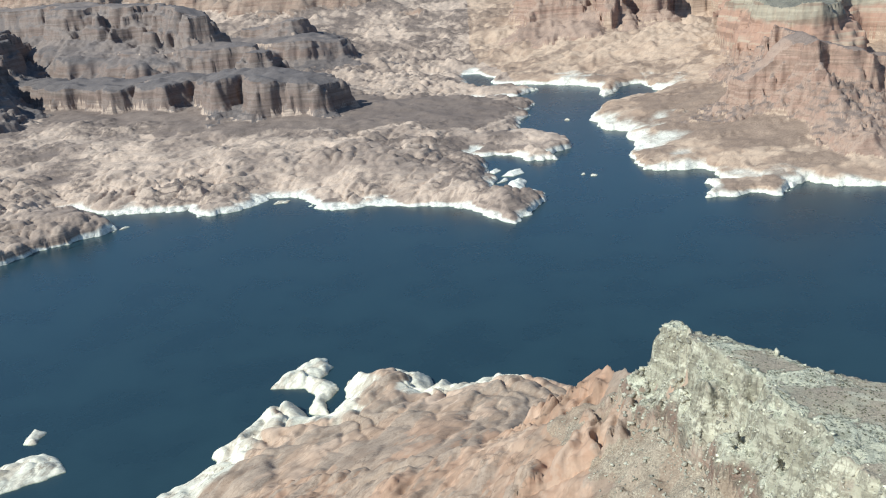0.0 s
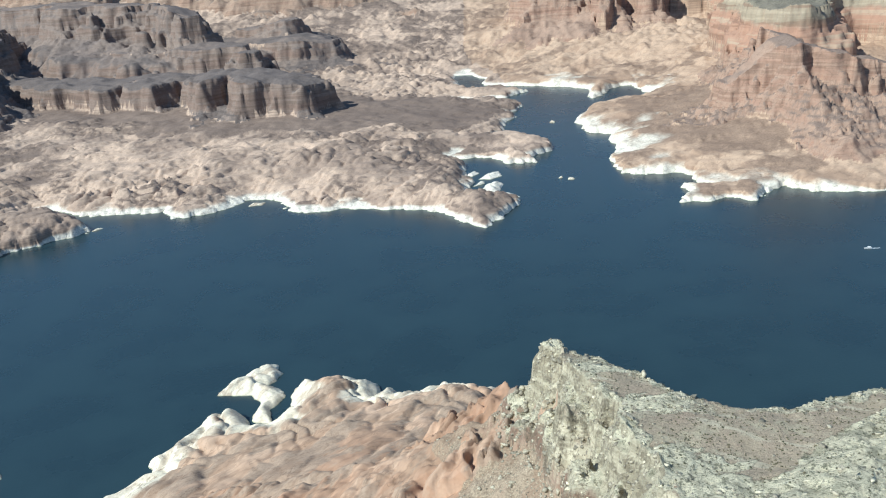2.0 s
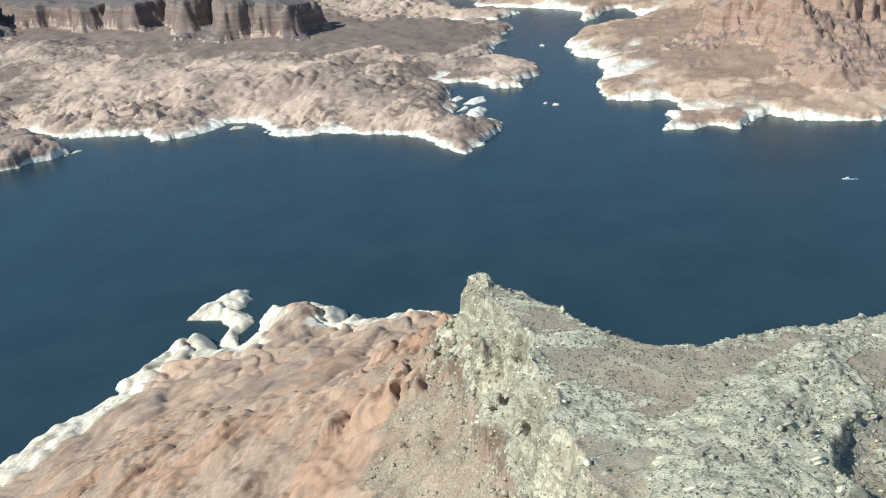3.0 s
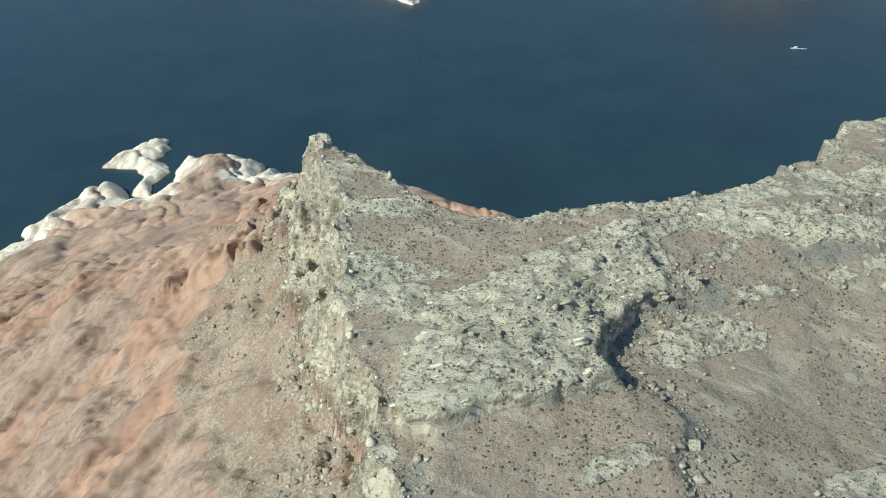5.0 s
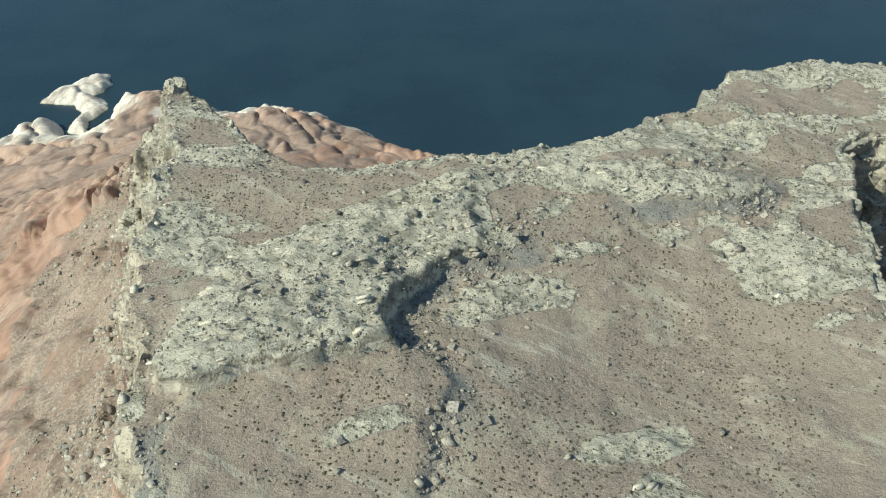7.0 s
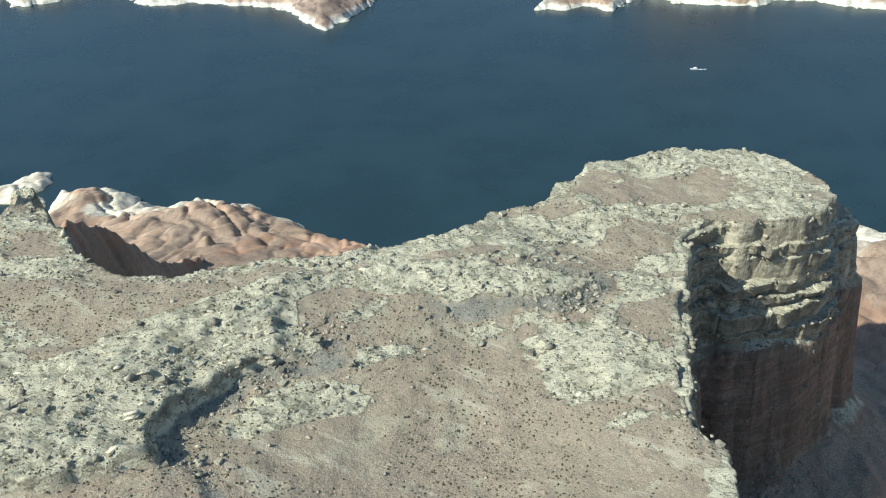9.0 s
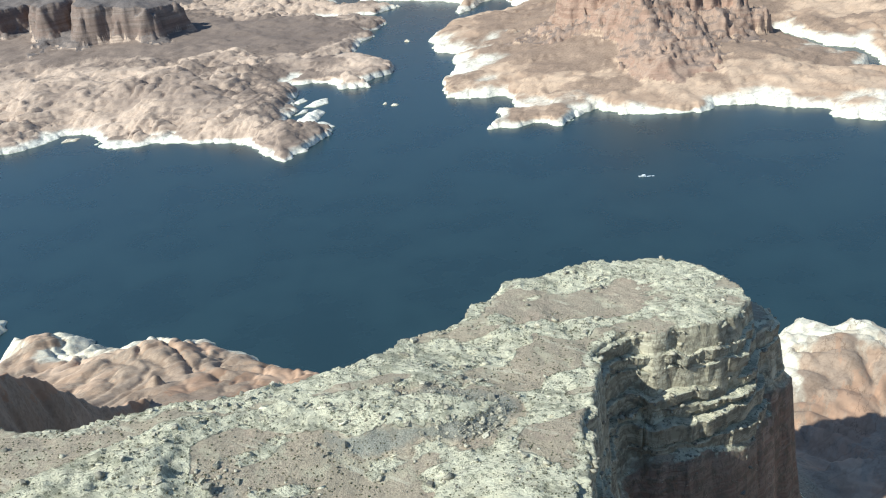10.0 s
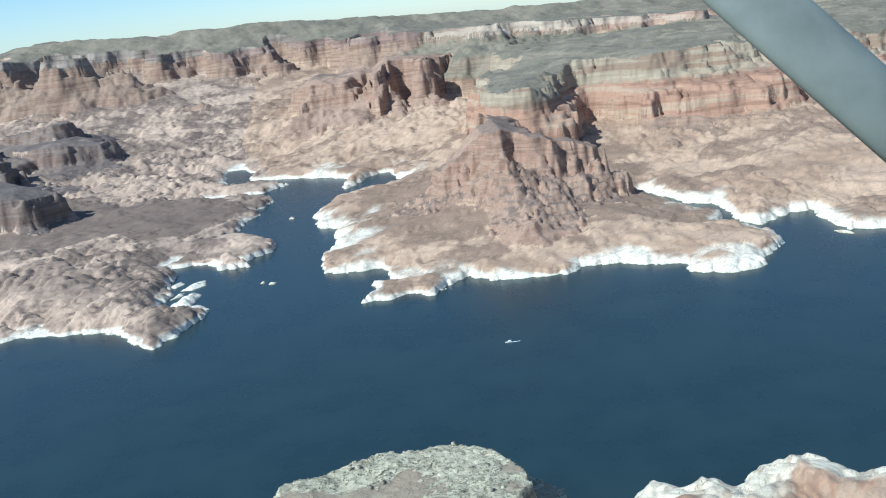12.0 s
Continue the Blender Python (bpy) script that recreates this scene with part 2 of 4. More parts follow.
def water_material():
    m = Nodes("lake_water")
    ripple = m.noise(0.35, 5, 0.6)
    swell = m.noise(0.01, 4, 0.6)
    colour = m.mix(m.ramp(swell, 0.35, 0.65), (0.017, 0.034, 0.041), (0.021, 0.041, 0.048))
    m.bump(ripple, 0.3, 0.3)
    m.bsdf.inputs["Specular IOR Level"].default_value = 0.5
    m.bsdf.inputs["IOR"].default_value = 1.33
    return m.done(colour, m.math("ADD", 0.22, m.math("MULTIPLY", swell, 0.12)))


water_mat = water_material()


# ---- noise and shapes on plain arrays ----
def hashed(ix, iy, seed):
    h = (ix.astype(np.int64) * 374761393 + iy.astype(np.int64) * 668265263 + seed * 974711) & 0xFFFFFFFF
    h = ((h ^ (h >> 13)) * 1274126177) & 0xFFFFFFFF
    return ((h ^ (h >> 16)) & 0xFFFFFF) / 16777216.0


def value_noise(x, y, seed):
    ix, iy = np.floor(x), np.floor(y)
    u, v = x - ix, y - iy
    u, v = u * u * u * (u * (6 * u - 15) + 10), v * v * v * (v * (6 * v - 15) + 10)
    a, b = hashed(ix, iy, seed), hashed(ix + 1, iy, seed)
    c, d = hashed(ix, iy + 1, seed), hashed(ix + 1, iy + 1, seed)
    return (a + (b - a) * u + (c - a + (a - b - c + d) * u) * v) * 2 - 1


def fbm(x, y, size, octaves, seed, gain=0.5):
    total, amp = 0.0, 1.0
    for k in range(octaves):
        total = total + amp * value_noise(x / size + 17.3 * k, y / size - 9.1 * k, seed + k)
        size, amp = size / 2.03, amp * gain
    return total


def ridges(x, y, size, octaves, seed):
    total, amp = 0.0, 1.0
    for k in range(octaves):
        total = total + amp * (1 - np.abs(value_noise(x / size, y / size, seed + k)) * 2)
        size, amp = size / 2.1, amp * 0.5
    return total


def domes(x, y, size, seed, sharp=2.5):
    """Rounded humps with creases between them: 1 on a crown, 0 in a crease."""
    gx, gy = x / size, y / size
    ix, iy = np.floor(gx), np.floor(gy)
    near, second = np.full(x.shape, 9.0), np.full(x.shape, 9.0)
    for dx in (-1, 0, 1):
        for dy in (-1, 0, 1):
            px, py = ix + dx + hashed(ix + dx, iy + dy, seed), iy + dy + hashed(ix + dx, iy + dy, seed + 77)
            d = np.hypot(gx - px, gy - py)
            second = np.minimum(second, np.maximum(near, d))
            near = np.minimum(near, d)
    return np.clip(1 - (near / np.maximum(second, 0.4)) ** sharp, 0, 1)


def whalebacks(x, y, size, seed, along=(0.8, 0.6), long=3.0, sharp=1.6):
    """Low rounded ridges that run one way, with creases between."""
    u, v = x * along[0] + y * along[1], y * along[0] - x * along[1]
    return domes((u + size * fbm(x, y, size * 2.5, 2, seed)) / long, v + 0.8 * size * fbm(x, y, size * 2, 3, seed + 5), size, seed + 9, sharp)


def ledges(h, step, strength, wobble):
    t = h / step + wobble
    low = np.floor(t)
    return h + strength * ((low + smooth(t - low, 0.3, 0.75) - wobble) * step - h)


def inside(x, y, poly):
    """The distance to a polygon's outline, positive inside."""
    best, odd = np.full(x.shape, 1e12), np.zeros(x.shape, bool)
    for (ax, ay), (bx, by) in zip(poly, poly[1:] + poly[:1]):
        ex, ey = bx - ax, by - ay
        t = np.clip(((x - ax) * ex + (y - ay) * ey) / (ex * ex + ey * ey + 1e-9), 0, 1)
        best = np.minimum(best, (x - ax - t * ex) ** 2 + (y - ay - t * ey) ** 2)
        if ay != by:
            odd ^= ((ay > y) != (by > y)) & (x < ex * (y - ay) / (by - ay) + ax)
    return np.where(odd, 1, -1) * np.sqrt(best)


def smooth(v, low, high):
    t = np.clip((v - low) / (high - low), 0, 1)
    return t * t * (3 - 2 * t)


# ---- plan of the far side ----
SHORE_WEST = [
    (-3600, 900), (-1100, 1060), (-900, 1130), (-755, 1250), (-726, 1301), (-678, 1340), (-627, 1394), (-700, 1463), (-747, 1488), (-803, 1466), (-818, 1481),
    (-795, 1540), (-766, 1543), (-699, 1511), (-655, 1493), (-638, 1495), (-564, 1487), (-530, 1496), (-499, 1443), (-475, 1437), (-414, 1466), (-387, 1531),
    (-321, 1513), (-288, 1440), (-250, 1416), (-207, 1422), (-159, 1423), (-90, 1398), (-42, 1375), (3, 1326), (44, 1267), (75, 1317), (101, 1397), (72, 1412)]
SHORE_COVE = [
    (22, 1440), (14, 1490), (22, 1540), (2, 1600), (6, 1660), (-12, 1724), (36, 1726), (75, 1712), (99, 1656), (143, 1651),
    (124, 1695), (183, 1740), (182, 1816), (150, 1856), (98, 1894), (61, 1908), (92, 1945), (94, 2056), (125, 2115), (107, 2160), (149, 2253), (133, 2330),
    (43, 2368), (-66, 2430), (43, 2412), (114, 2410), (174, 2479), (96, 2530), (31, 2540), (-18, 2620), (-45, 2900), (21, 2890), (72, 2753), (51, 2655), (134, 2605)]
SHORE_EAST = [
    (230, 2553), (304, 2493), (351, 2437), (340, 2360), (336, 2290), (350, 2300), (395, 2420), (440, 2450), (470, 2445), (480, 2330), (500, 2300), (450, 2230), (360, 2164),
    (310, 2131), (262, 1995), (274, 1936), (282, 1890), (331, 1848), (307, 1790), (318, 1740), (289, 1600), (293, 1530), (357, 1502), (381, 1506), (413, 1470), (402, 1442),
    (423, 1398), (372, 1410), (385, 1381), (359, 1328), (395, 1323), (418, 1345), (464, 1315), (496, 1358), (526, 1379), (556, 1335), (598, 1324), (633, 1320)]
SHORE_POINT = [
    (667, 1310), (709, 1334), (760, 1322), (810, 1283), (851, 1275), (839, 1228), (889, 1200), (939, 1208), (942, 1231), (1009, 1292), (1016, 1344), (991, 1401),
    (972, 1439), (992, 1492), (978, 1543), (950, 1613), (930, 1772), (950, 1797), (990, 1622), (1028, 1580), (1024, 1490), (1013, 1443), (1024, 1408), (1107, 1453), (1146, 1448),
    (1131, 1368), (1126, 1310), (1175, 1286), (1500, 1260), (3600, 1150), (3600, 400), (-3600, 400)]
LAKE = SHORE_WEST + SHORE_COVE + SHORE_EAST + SHORE_POINT
FRONT_MESA = [
    (-1700, 2800), (-1420, 2600), (-1250, 2490), (-1165, 2405), (-1115, 2470), (-1040, 2360), (-965, 2290), (-905, 2375), (-850, 2275), (-800, 2250), (-735, 2370), (-690, 2250), (-625, 2125), (-575, 2215),
    (-540, 2120), (-505, 2080), (-440, 2150), (-405, 2085), (-370, 2065), (-335, 2140), (-370, 2200), (-450, 2260), (-560, 2340), (-800, 2470), (-1250, 2640), (-1700, 2990)]
BACK_MESA = [(-1300, 3360), (-1100, 3335), (-960, 3230), (-845, 3180), (-760, 3110), (-656, 3065), (-600, 2990), (-540, 2980), (-462, 3035), (-480, 3110), (-560, 3230), (-640, 3400), (-800, 3560), (-1300, 3640)]
BACK_KNOB = [(-860, 3390), (-760, 3290), (-690, 3210), (-630, 3195), (-600, 3240), (-640, 3330), (-760, 3450)]
HIGH_MESA = [(-2600, 3900), (-1660, 3470), (-1450, 3190), (-1330, 3000), (-1220, 2960), (-1120, 2880), (-1000, 2900), (-900, 2800), (-775, 2735), (-690, 2640), (-610, 2625), (-600, 2690), (-720, 2830), (-900, 3050), (-1100, 3300), (-2600, 4100)]
HIGH_TIER = [(-2600, 4000), (-1800, 3560), (-1600, 3420), (-1480, 3290), (-1330, 3220), (-1230, 3100), (-1120, 3130), (-1010, 3000), (-920, 2960), (-890, 3010), (-960, 3150), (-1150, 3400), (-2600, 4200)]
WEST_MESA = [(-1340, 2140), (-1365, 2330), (-1430, 2480), (-1560, 2900), (-1760, 3440), (-3000, 3700), (-3000, 2100)]
BUTTE = [
    (538, 1800), (552, 1762), (580, 1750), (604, 1752), (625, 1735), (655, 1722), (680, 1700), (708, 1682), (735, 1668), (748, 1672), (756, 1690), (790, 1680), (826, 1680), (838, 1700), (822, 1728), (785, 1740), (750, 1738),
    (722, 1775), (706, 1850), (720, 1950), (735, 2010), (715, 2030), (680, 1950), (660, 1850), (636, 1815), (590, 1815)]
PLATEAU = [
    (722, 2180), (745, 2110), (790, 2085), (840, 2108), (880, 2220), (930, 2350), (985, 2440), (1040, 2400), (1110, 2340), (1190, 2330), (1275, 2300), (1340, 2240), (1395, 2230), (1430, 2330), (1500, 2480), (1590, 2500),
    (1570, 2350), (1600, 2250), (1700, 2200), (1900, 2200), (2300, 2150), (2900, 2300), (3400, 4900), (1000, 4900), (1000, 3500), (900, 3150), (900, 2850), (810, 2650), (830, 2450), (735, 2300)]
UPPER_CLIFFS = [
    (800, 3900), (900, 3560), (960, 3480), (1030, 3560), (1100, 3600), (1160, 3500), (1260, 3480), (1330, 3560), (1420, 3620), (1480, 3520), (1580, 3480), (1640, 3560), (1720, 3500), (1800, 3460), (1860, 3560),
    (1960, 3600), (2050, 3480), (2300, 3450), (2500, 3550), (3400, 3500), (3400, 4900), (900, 4900)]
SOIL_FLAT = [(-330, 1960), (-200, 1900), (-60, 1930), (60, 2010), (90, 2120), (0, 2200), (-150, 2230), (-320, 2180)]
FAR_BUTTE = [(425, 3230), (440, 3150), (470, 3120), (500, 3200), (545, 3310), (600, 3340), (640, 3235), (668, 3190), (700, 3270), (760, 3370), (900, 3500), (500, 3600), (430, 3400)]
SIDE_BUTTE = [(180, 3330), (235, 3230), (280, 3240), (330, 3220), (390, 3210), (420, 3300), (500, 3450), (440, 3650), (200, 3600)]
RIM = [(-4200, 4000), (-1500, 4150), (-1150, 4080), (-1000, 4200), (-800, 4120), (-600, 4230), (-420, 4130), (-250, 4220), (-60, 4120), (100, 4240), (300, 4130), (420, 4000), (560, 4120), (700, 3980), (900, 4100), (1300, 4060), (1700, 4130), (2400, 4060), (4200, 4100), (4200, 6500), (-4200, 6500)]


def step_down(r, steps):
    return np.interp(r, [s[0] for s in steps], [s[1] for s in steps])


def far_land(x, y):
    """Height, kind of rock (0 slickrock, 1 front mesa, 2 back mesa, 3 high mesa, 4 butte, 5 plateau, 6 far butte, 7 side butte, 8 rim, 9 west mesa, 10 upper cliffs) and distance outside the rim."""
    wx = x + 5 * fbm(x, y, 32, 4, 3)
    wy = y + 5 * fbm(x, y, 32, 4, 9)
    d = -inside(wx, wy, LAKE)
    d = d + (8 * (domes(x + 8 * fbm(x, y, 30, 2, 13), y, 30, 15) - 0.25) + 3 * (domes(x, y, 12, 17) - 0.3)) * smooth(np.abs(d), 60, 5)
    left = smooth(-x, -250, 150)
    depth = np.clip(d, 0, None)
    backs = left * whalebacks(x, y, 26, 5) + (1 - left) * whalebacks(x, y, 30, 35, (0.25, 0.97), 3.0, 1.3)
    hump = whalebacks(x + 22 * fbm(x, y, 70, 3, 21), y + 22 * fbm(x, y, 70, 3, 23), 46, 7, (0.62, 0.78), 2.4, 2.4)
    small = domes(x + 5 * fbm(x, y, 20, 2, 31), y * 1.5, 13, 6)
    patch = smooth(fbm(x, y, 260, 3, 27), -0.35, 0.45)
    apron = np.clip((1 - smooth(-inside(x, y, FRONT_MESA) + 40 * fbm(x, y, 120, 3, 25), 110, 230)) + (1 - smooth(-inside(x, y, SOIL_FLAT) + 50 * fbm(x, y, 120, 4, 26), -20, 60)), 0, 1)
    skirt = 1 - smooth(-inside(x, y, BUTTE) + 60 * fbm(x, y, 120, 4, 24), 130, 300)
    apron = np.clip(apron + 0.75 * skirt, 0, 1)
    rock = smooth(depth, 0, 40) * (1 - 0.9 * apron) * (0.6 + 0.4 * left)
    lip = np.interp(fbm(x, y, 55, 2, 29), [-0.8, 0.0, 0.8], [2.0, 5.5, 9.0]) + 6.0 * (1 - left) + 13 * smooth(-x, 590, 680) * smooth(1500 - y, 0, 40)
    land = lip * (1 - np.exp(-depth / 5.0)) + left * np.interp(depth, [0, 30, 120, 230, 330, 600], [0, 9, 25, 38, 46, 60]) + (1 - left) * np.interp(depth, [0, 30, 120, 300, 500], [0, 7, 18, 44, 70])
    land = land + rock * ((5 + 7 * patch) * (backs - 0.4) + (5 + 6 * left) * patch * (hump - 0.4) + 1.3 * (small - 0.4)) + 8 * rock * fbm(x, y, 110, 5, 41) + 0.9 * fbm(x, y, 25, 4, 44)
    land = ledges(land, 7.5, 0.55 * (0.35 + 0.65 * rock), 0.5 * fbm(x, y, 90, 3, 47))
    land = np.where(depth < 40, np.maximum(land, 0.55 * lip * (1 - np.exp(-depth / 3.0)) + 2.5 * hump * smooth(depth, 0, 12)), land)
    land = land + smooth(y, 2300, 2900) * smooth(depth, 20, 120) * (7 * (domes(x + 30 * fbm(x, y, 120, 3, 71), y, 105, 73) - 0.45) + 9 * (ridges(x, y * 1.5, 120, 4, 74) - 0.6) + 12 * fbm(x, y, 200, 5, 75))
    back = smooth(y, 2850, 4200)
    high = np.interp(x, [-1500, -1000, -280, 350, 1500], [330, 305, 255, 195, 185])
    land = land * (1 - 0.6 * back) + high * np.clip((y - 2950) / 1250, 0, 1.2) ** 1.35
    z = np.where(d > 0, land, np.maximum(d * 0.6, -14.0))
    kind, out = np.zeros(x.shape, int), np.full(x.shape, 1e9)
    vary = smooth(fbm(x, y, 140, 2, 49), -0.5, 0.6)
    notch = 24 * fbm(x, y, 150, 5, 51) + (1 + 8 * vary) * ridges(x, y, 62, 3, 55) - 4
    crag = 3.0 * fbm(x, y, 18, 3, 58) + 2.5 * (ridges(x, y, 14, 2, 59) - 0.4)

    def mesa(index, poly, top, steps, talus, reach, rough=1.0, gullies=1.0, ribs=0.0, bays=0.0, craggy=1.0):
        nonlocal z, kind, out
        r = -inside(x + 9 * fbm(x, y, 70, 3, 65), y + 9 * fbm(x, y, 70, 3, 67), poly) + rough * notch + ribs * (ridges(x + 25 * fbm(x, y, 70, 3, 81), y * 0.7, 70, 3, 83) - 0.55) + bays * fbm(x, y, 280, 3, 85)
        if index == 4:
            r = r + 15 * (ridges(x + 8 * fbm(x, y, 30, 2, 93), y, 34, 3, 95) - 0.7) * smooth(r, -10, 10)
        if index == 5:
            r = r * np.interp(x, [960, 1100], [2.4, 1.0])
        low = 2 if index == 4 else steps[-1][0]
        body = top - step_down(r, steps) * (1 + (0.03 + 0.19 * smooth(70 - r, 0, 40)) * fbm(x, y, 90, 3, 57 + index)) - talus * np.clip(r - steps[-1][0], 0, None) + craggy * np.where(r < steps[-1][0], crag * smooth(r, -8, 6), 0.6 * crag) + smooth(r, low, low + 50) * (gullies * (4 * ridges(x, y, 30, 4, 68) - 3 + 3 * fbm(x, y, 60, 4, 69)))
        body = np.where(r < steps[-1][0] + 40, ledges(body, 10.0 if index < 5 else 21.0, 0.8 * smooth(r, -5, 5), 0.5 * fbm(x, y, 160, 3, 97) + 0.25 * fbm(x, y, 30, 2, 98)), body)
        if index == 4:
            body = np.where(r > 20, np.minimum(body, 250 * (1 - smooth(r, 20, 70)) + 3 + (0.26 + 0.1 * fbm(x, y, 60, 3, 87)) * (depth - 20) + 110 * smooth(depth, 70, 190)), body) - 200 * (depth < 40)
        body = body - 60 * smooth(r, 0.75 * reach, 1.1 * reach) - np.where(r < 1.1 * reach, 0, 200)
        take = body > z
        z = np.where(take, body, z)
        kind, out = np.where(take, index, kind), np.where(take, r, out)

    cap = 4 * fbm(x, y, 90, 4, 61)
    mesa(9, WEST_MESA, 235 + 2 * cap, [(0, 0), (8, 40), (30, 50), (45, 100), (110, 135)], 0.6, 330, 1.5, 0.8, 12)
    mesa(1, FRONT_MESA, np.interp(x, [-1400, -1100, -800, -700, -610, -500, -330], [120, 118, 126, 128, 144, 140, 122]) + cap + 5 * fbm(x, y, 45, 2, 63), [(-30, -6), (0, 0), (4, 14), (8, 18), (13, 40), (20, 60), (40, 72), (90, 86)], 0.16, 300, 1.1, 0.5, 8, 25, 0.8)
    mesa(3, HIGH_MESA, 164 + 1.5 * cap, [(-120, -12), (0, 0), (5, 22), (18, 28), (24, 66), (60, 84), (110, 100)], 0.2, 260, 1.6, 0.5, 6, 45, 0.5)
    mesa(3, HIGH_TIER, np.interp(x, [-1600, -1200, -1000, -900], [310, 296, 284, 262]) + 1.5 * cap, [(0, 0), (6, 22), (24, 27), (30, 60), (52, 66), (60, 100), (110, 124)], 0.25, 260, 1.6, 0.5, 6, 45, 0.5)
    mesa(2, BACK_MESA, np.interp(x, [-1200, -800, -560, -470], [140, 134, 150, 130]) + 1.5 * cap, [(-60, -6), (0, 0), (5, 18), (26, 24), (32, 50), (60, 60), (110, 74)], 0.2, 300, 1.4, 0.4, 5, 35, 0.5)
    mesa(2, BACK_KNOB, np.interp(x, [-860, -740, -640], [170, 178, 200]) + 2 * cap, [(0, 0), (8, 22), (26, 28), (34, 50)], 0.3, 200, 0.8, 0.4, 8, 0, 0.5)
    crest = np.interp(x, [540, 570, 600, 625, 656, 686, 710, 735, 745, 760, 790, 826], [104, 124, 150, 170, 180, 164, 154, 153, 147, 138, 136, 120]) + 0.02 * np.clip(y - 1800, 0, 150)
    mesa(4, BUTTE, crest + 0.8 * cap, [(-14, -4), (0, 0), (5, 18), (12, 26), (18, 42), (34, 54), (80, 80), (150, 104), (250, 124)], 0.2, 430, 0.34, 2.0, 10)
    mesa(4, BUTTE, np.clip(crest - 62, 62, 110) + 0.6 * cap, [(0, 0), (24, 4), (80, 22), (160, 44), (260, 62)], 0.15, 430, 0.42, 0.8, 14)
    rise = np.interp(x, [720, 850, 985, 1400, 2300], [204, 208, 224, 226, 215]) + 0.012 * np.clip(y - 2400, 0, 900) + 9 * smooth(fbm(x, y, 160, 4, 91), 0.0, 0.5)
    mesa(5, PLATEAU, rise + 1.3 * cap, [(-60, -3), (0, 0), (4, 9), (17, 12), (21, 25), (40, 30), (44, 46), (80, 60), (150, 88), (158, 100), (166, 138), (180, 146), (240, 164)], 0.3, 360, 1.6, 0.8, 5, 45, 0.5)
    mesa(10, UPPER_CLIFFS, np.interp(x, [900, 1040, 1260, 1490, 1720, 2075, 2430], [332, 331, 313, 294, 282, 263, 229]) + cap, [(0, 0), (8, 22), (26, 27), (34, 52), (90, 70)], 0.25, 250, 1.8, 0.5, 6, 60, 0.5)
    mesa(6, FAR_BUTTE, np.interp(x, [430, 470, 544, 660], [165, 212, 256, 246]) + 2 * cap, [(0, 0), (8, 50), (24, 58), (34, 120), (70, 150)], 0.4, 300, 1.0, 0.8, 14)
    mesa(7, SIDE_BUTTE, np.interp(x, [190, 280, 400], [190, 220, 222]) + 3 * cap, [(0, 0), (12, 40), (30, 46), (42, 75)], 0.4, 240, 1.5)
    skyline = np.interp(x, [-1600, -1250, -1050, -420, -66, 396, 675, 1241, 1824, 2421], [440, 478, 500, 466, 468, 428, 412, 376, 352, 320])
    brow = np.interp(x, [-1200, -780, -400, 250, 650, 1050, 2200], [438, 412, 378, 335, 342, 310, 262])
    top = brow + (skyline - brow) * np.clip((y - 4150) / 330, 0, 1) ** 1.5
    mesa(8, RIM, top + 2 * cap, [(0, 0), (10, 24), (34, 34), (44, 62), (90, 80), (98, 100), (220, 140)], 0.4, 500, 2.4, 1.0, 10, 190, 0.6)
    return z, kind, out, apron


# ---- plan of the near side ----
NEAR_SHORE = [
    (-1500, -200), (-700, 200), (-420, 440), (-300, 560), (-283, 596), (-266, 622), (-246, 645), (-256, 664), (-240, 690), (-222, 729), (-195, 741), (-174, 713), (-158, 716),
    (-152, 730), (-143, 745), (-150, 779), (-123, 785), (-100, 795), (-65, 784), (-62, 757), (-42, 768), (-31, 751), (-9, 770), (45, 764), (83, 738), (136, 698), (170, 688)]
NEAR_BAY = [
    (205, 660), (240, 595), (330, 555), (440, 560), (505, 615), (543, 670), (585, 708), (602, 678), (625, 694), (642, 668), (680, 696), (722, 698), (745, 662), (800, 655),
    (1000, 640), (1700, 500), (1700, -1500), (-1500, -1500)]
NEAR_RIM = [
    (80, 360), (86, 338), (93, 313), (99, 283), (107, 255), (115, 226), (124, 189), (135, 150), (150, 60), (120, -100), (150, -800), (600, -800), (520, -100), (380, 100), (334, 190), (336, 212),
    (337, 228), (332, 238), (332, 250), (338, 283), (344, 316), (351, 345), (356, 358), (362, 364), (374, 369), (380, 367), (403, 374), (422, 385), (432, 399), (430, 420), (422, 440), (394, 447), (364, 441)]
NEAR_RIM_NORTH = [(344, 428), (321, 415), (303, 387), (289, 370), (277, 362), (265, 348), (253, 335), (239, 325), (221, 318), (203, 308), (188, 304), (177, 299), (164, 294), (149, 293), (138, 298), (131, 305), (118, 313), (110, 323), (103, 335), (94, 349)]
BENCH = [
    (128, 196), (127, 212), (136, 232), (143, 248), (166, 270), (202, 296), (241, 311), (283, 312), (312, 311), (301, 300), (262, 291), (239, 291), (222, 294), (210, 282), (213, 270), (221, 260), (203, 251), (194, 243),
    (185, 226), (182, 213), (186, 204), (178, 199), (159, 192), (148, 187), (140, 184), (131, 182)]
INNER = [(138, 190), (159, 197), (181, 204), (194, 204), (201, 193), (197, 180), (194, 165), (190, 120), (142, 120), (137, 165)]
CAPE_STEP = [(404, 384), (427, 399), (450, 414), (448, 428), (436, 444), (412, 446), (402, 425)]
SPUR = [(482, 458), (526, 470), (620, 460), (700, 380), (520, 330), (496, 392), (487, 420)]


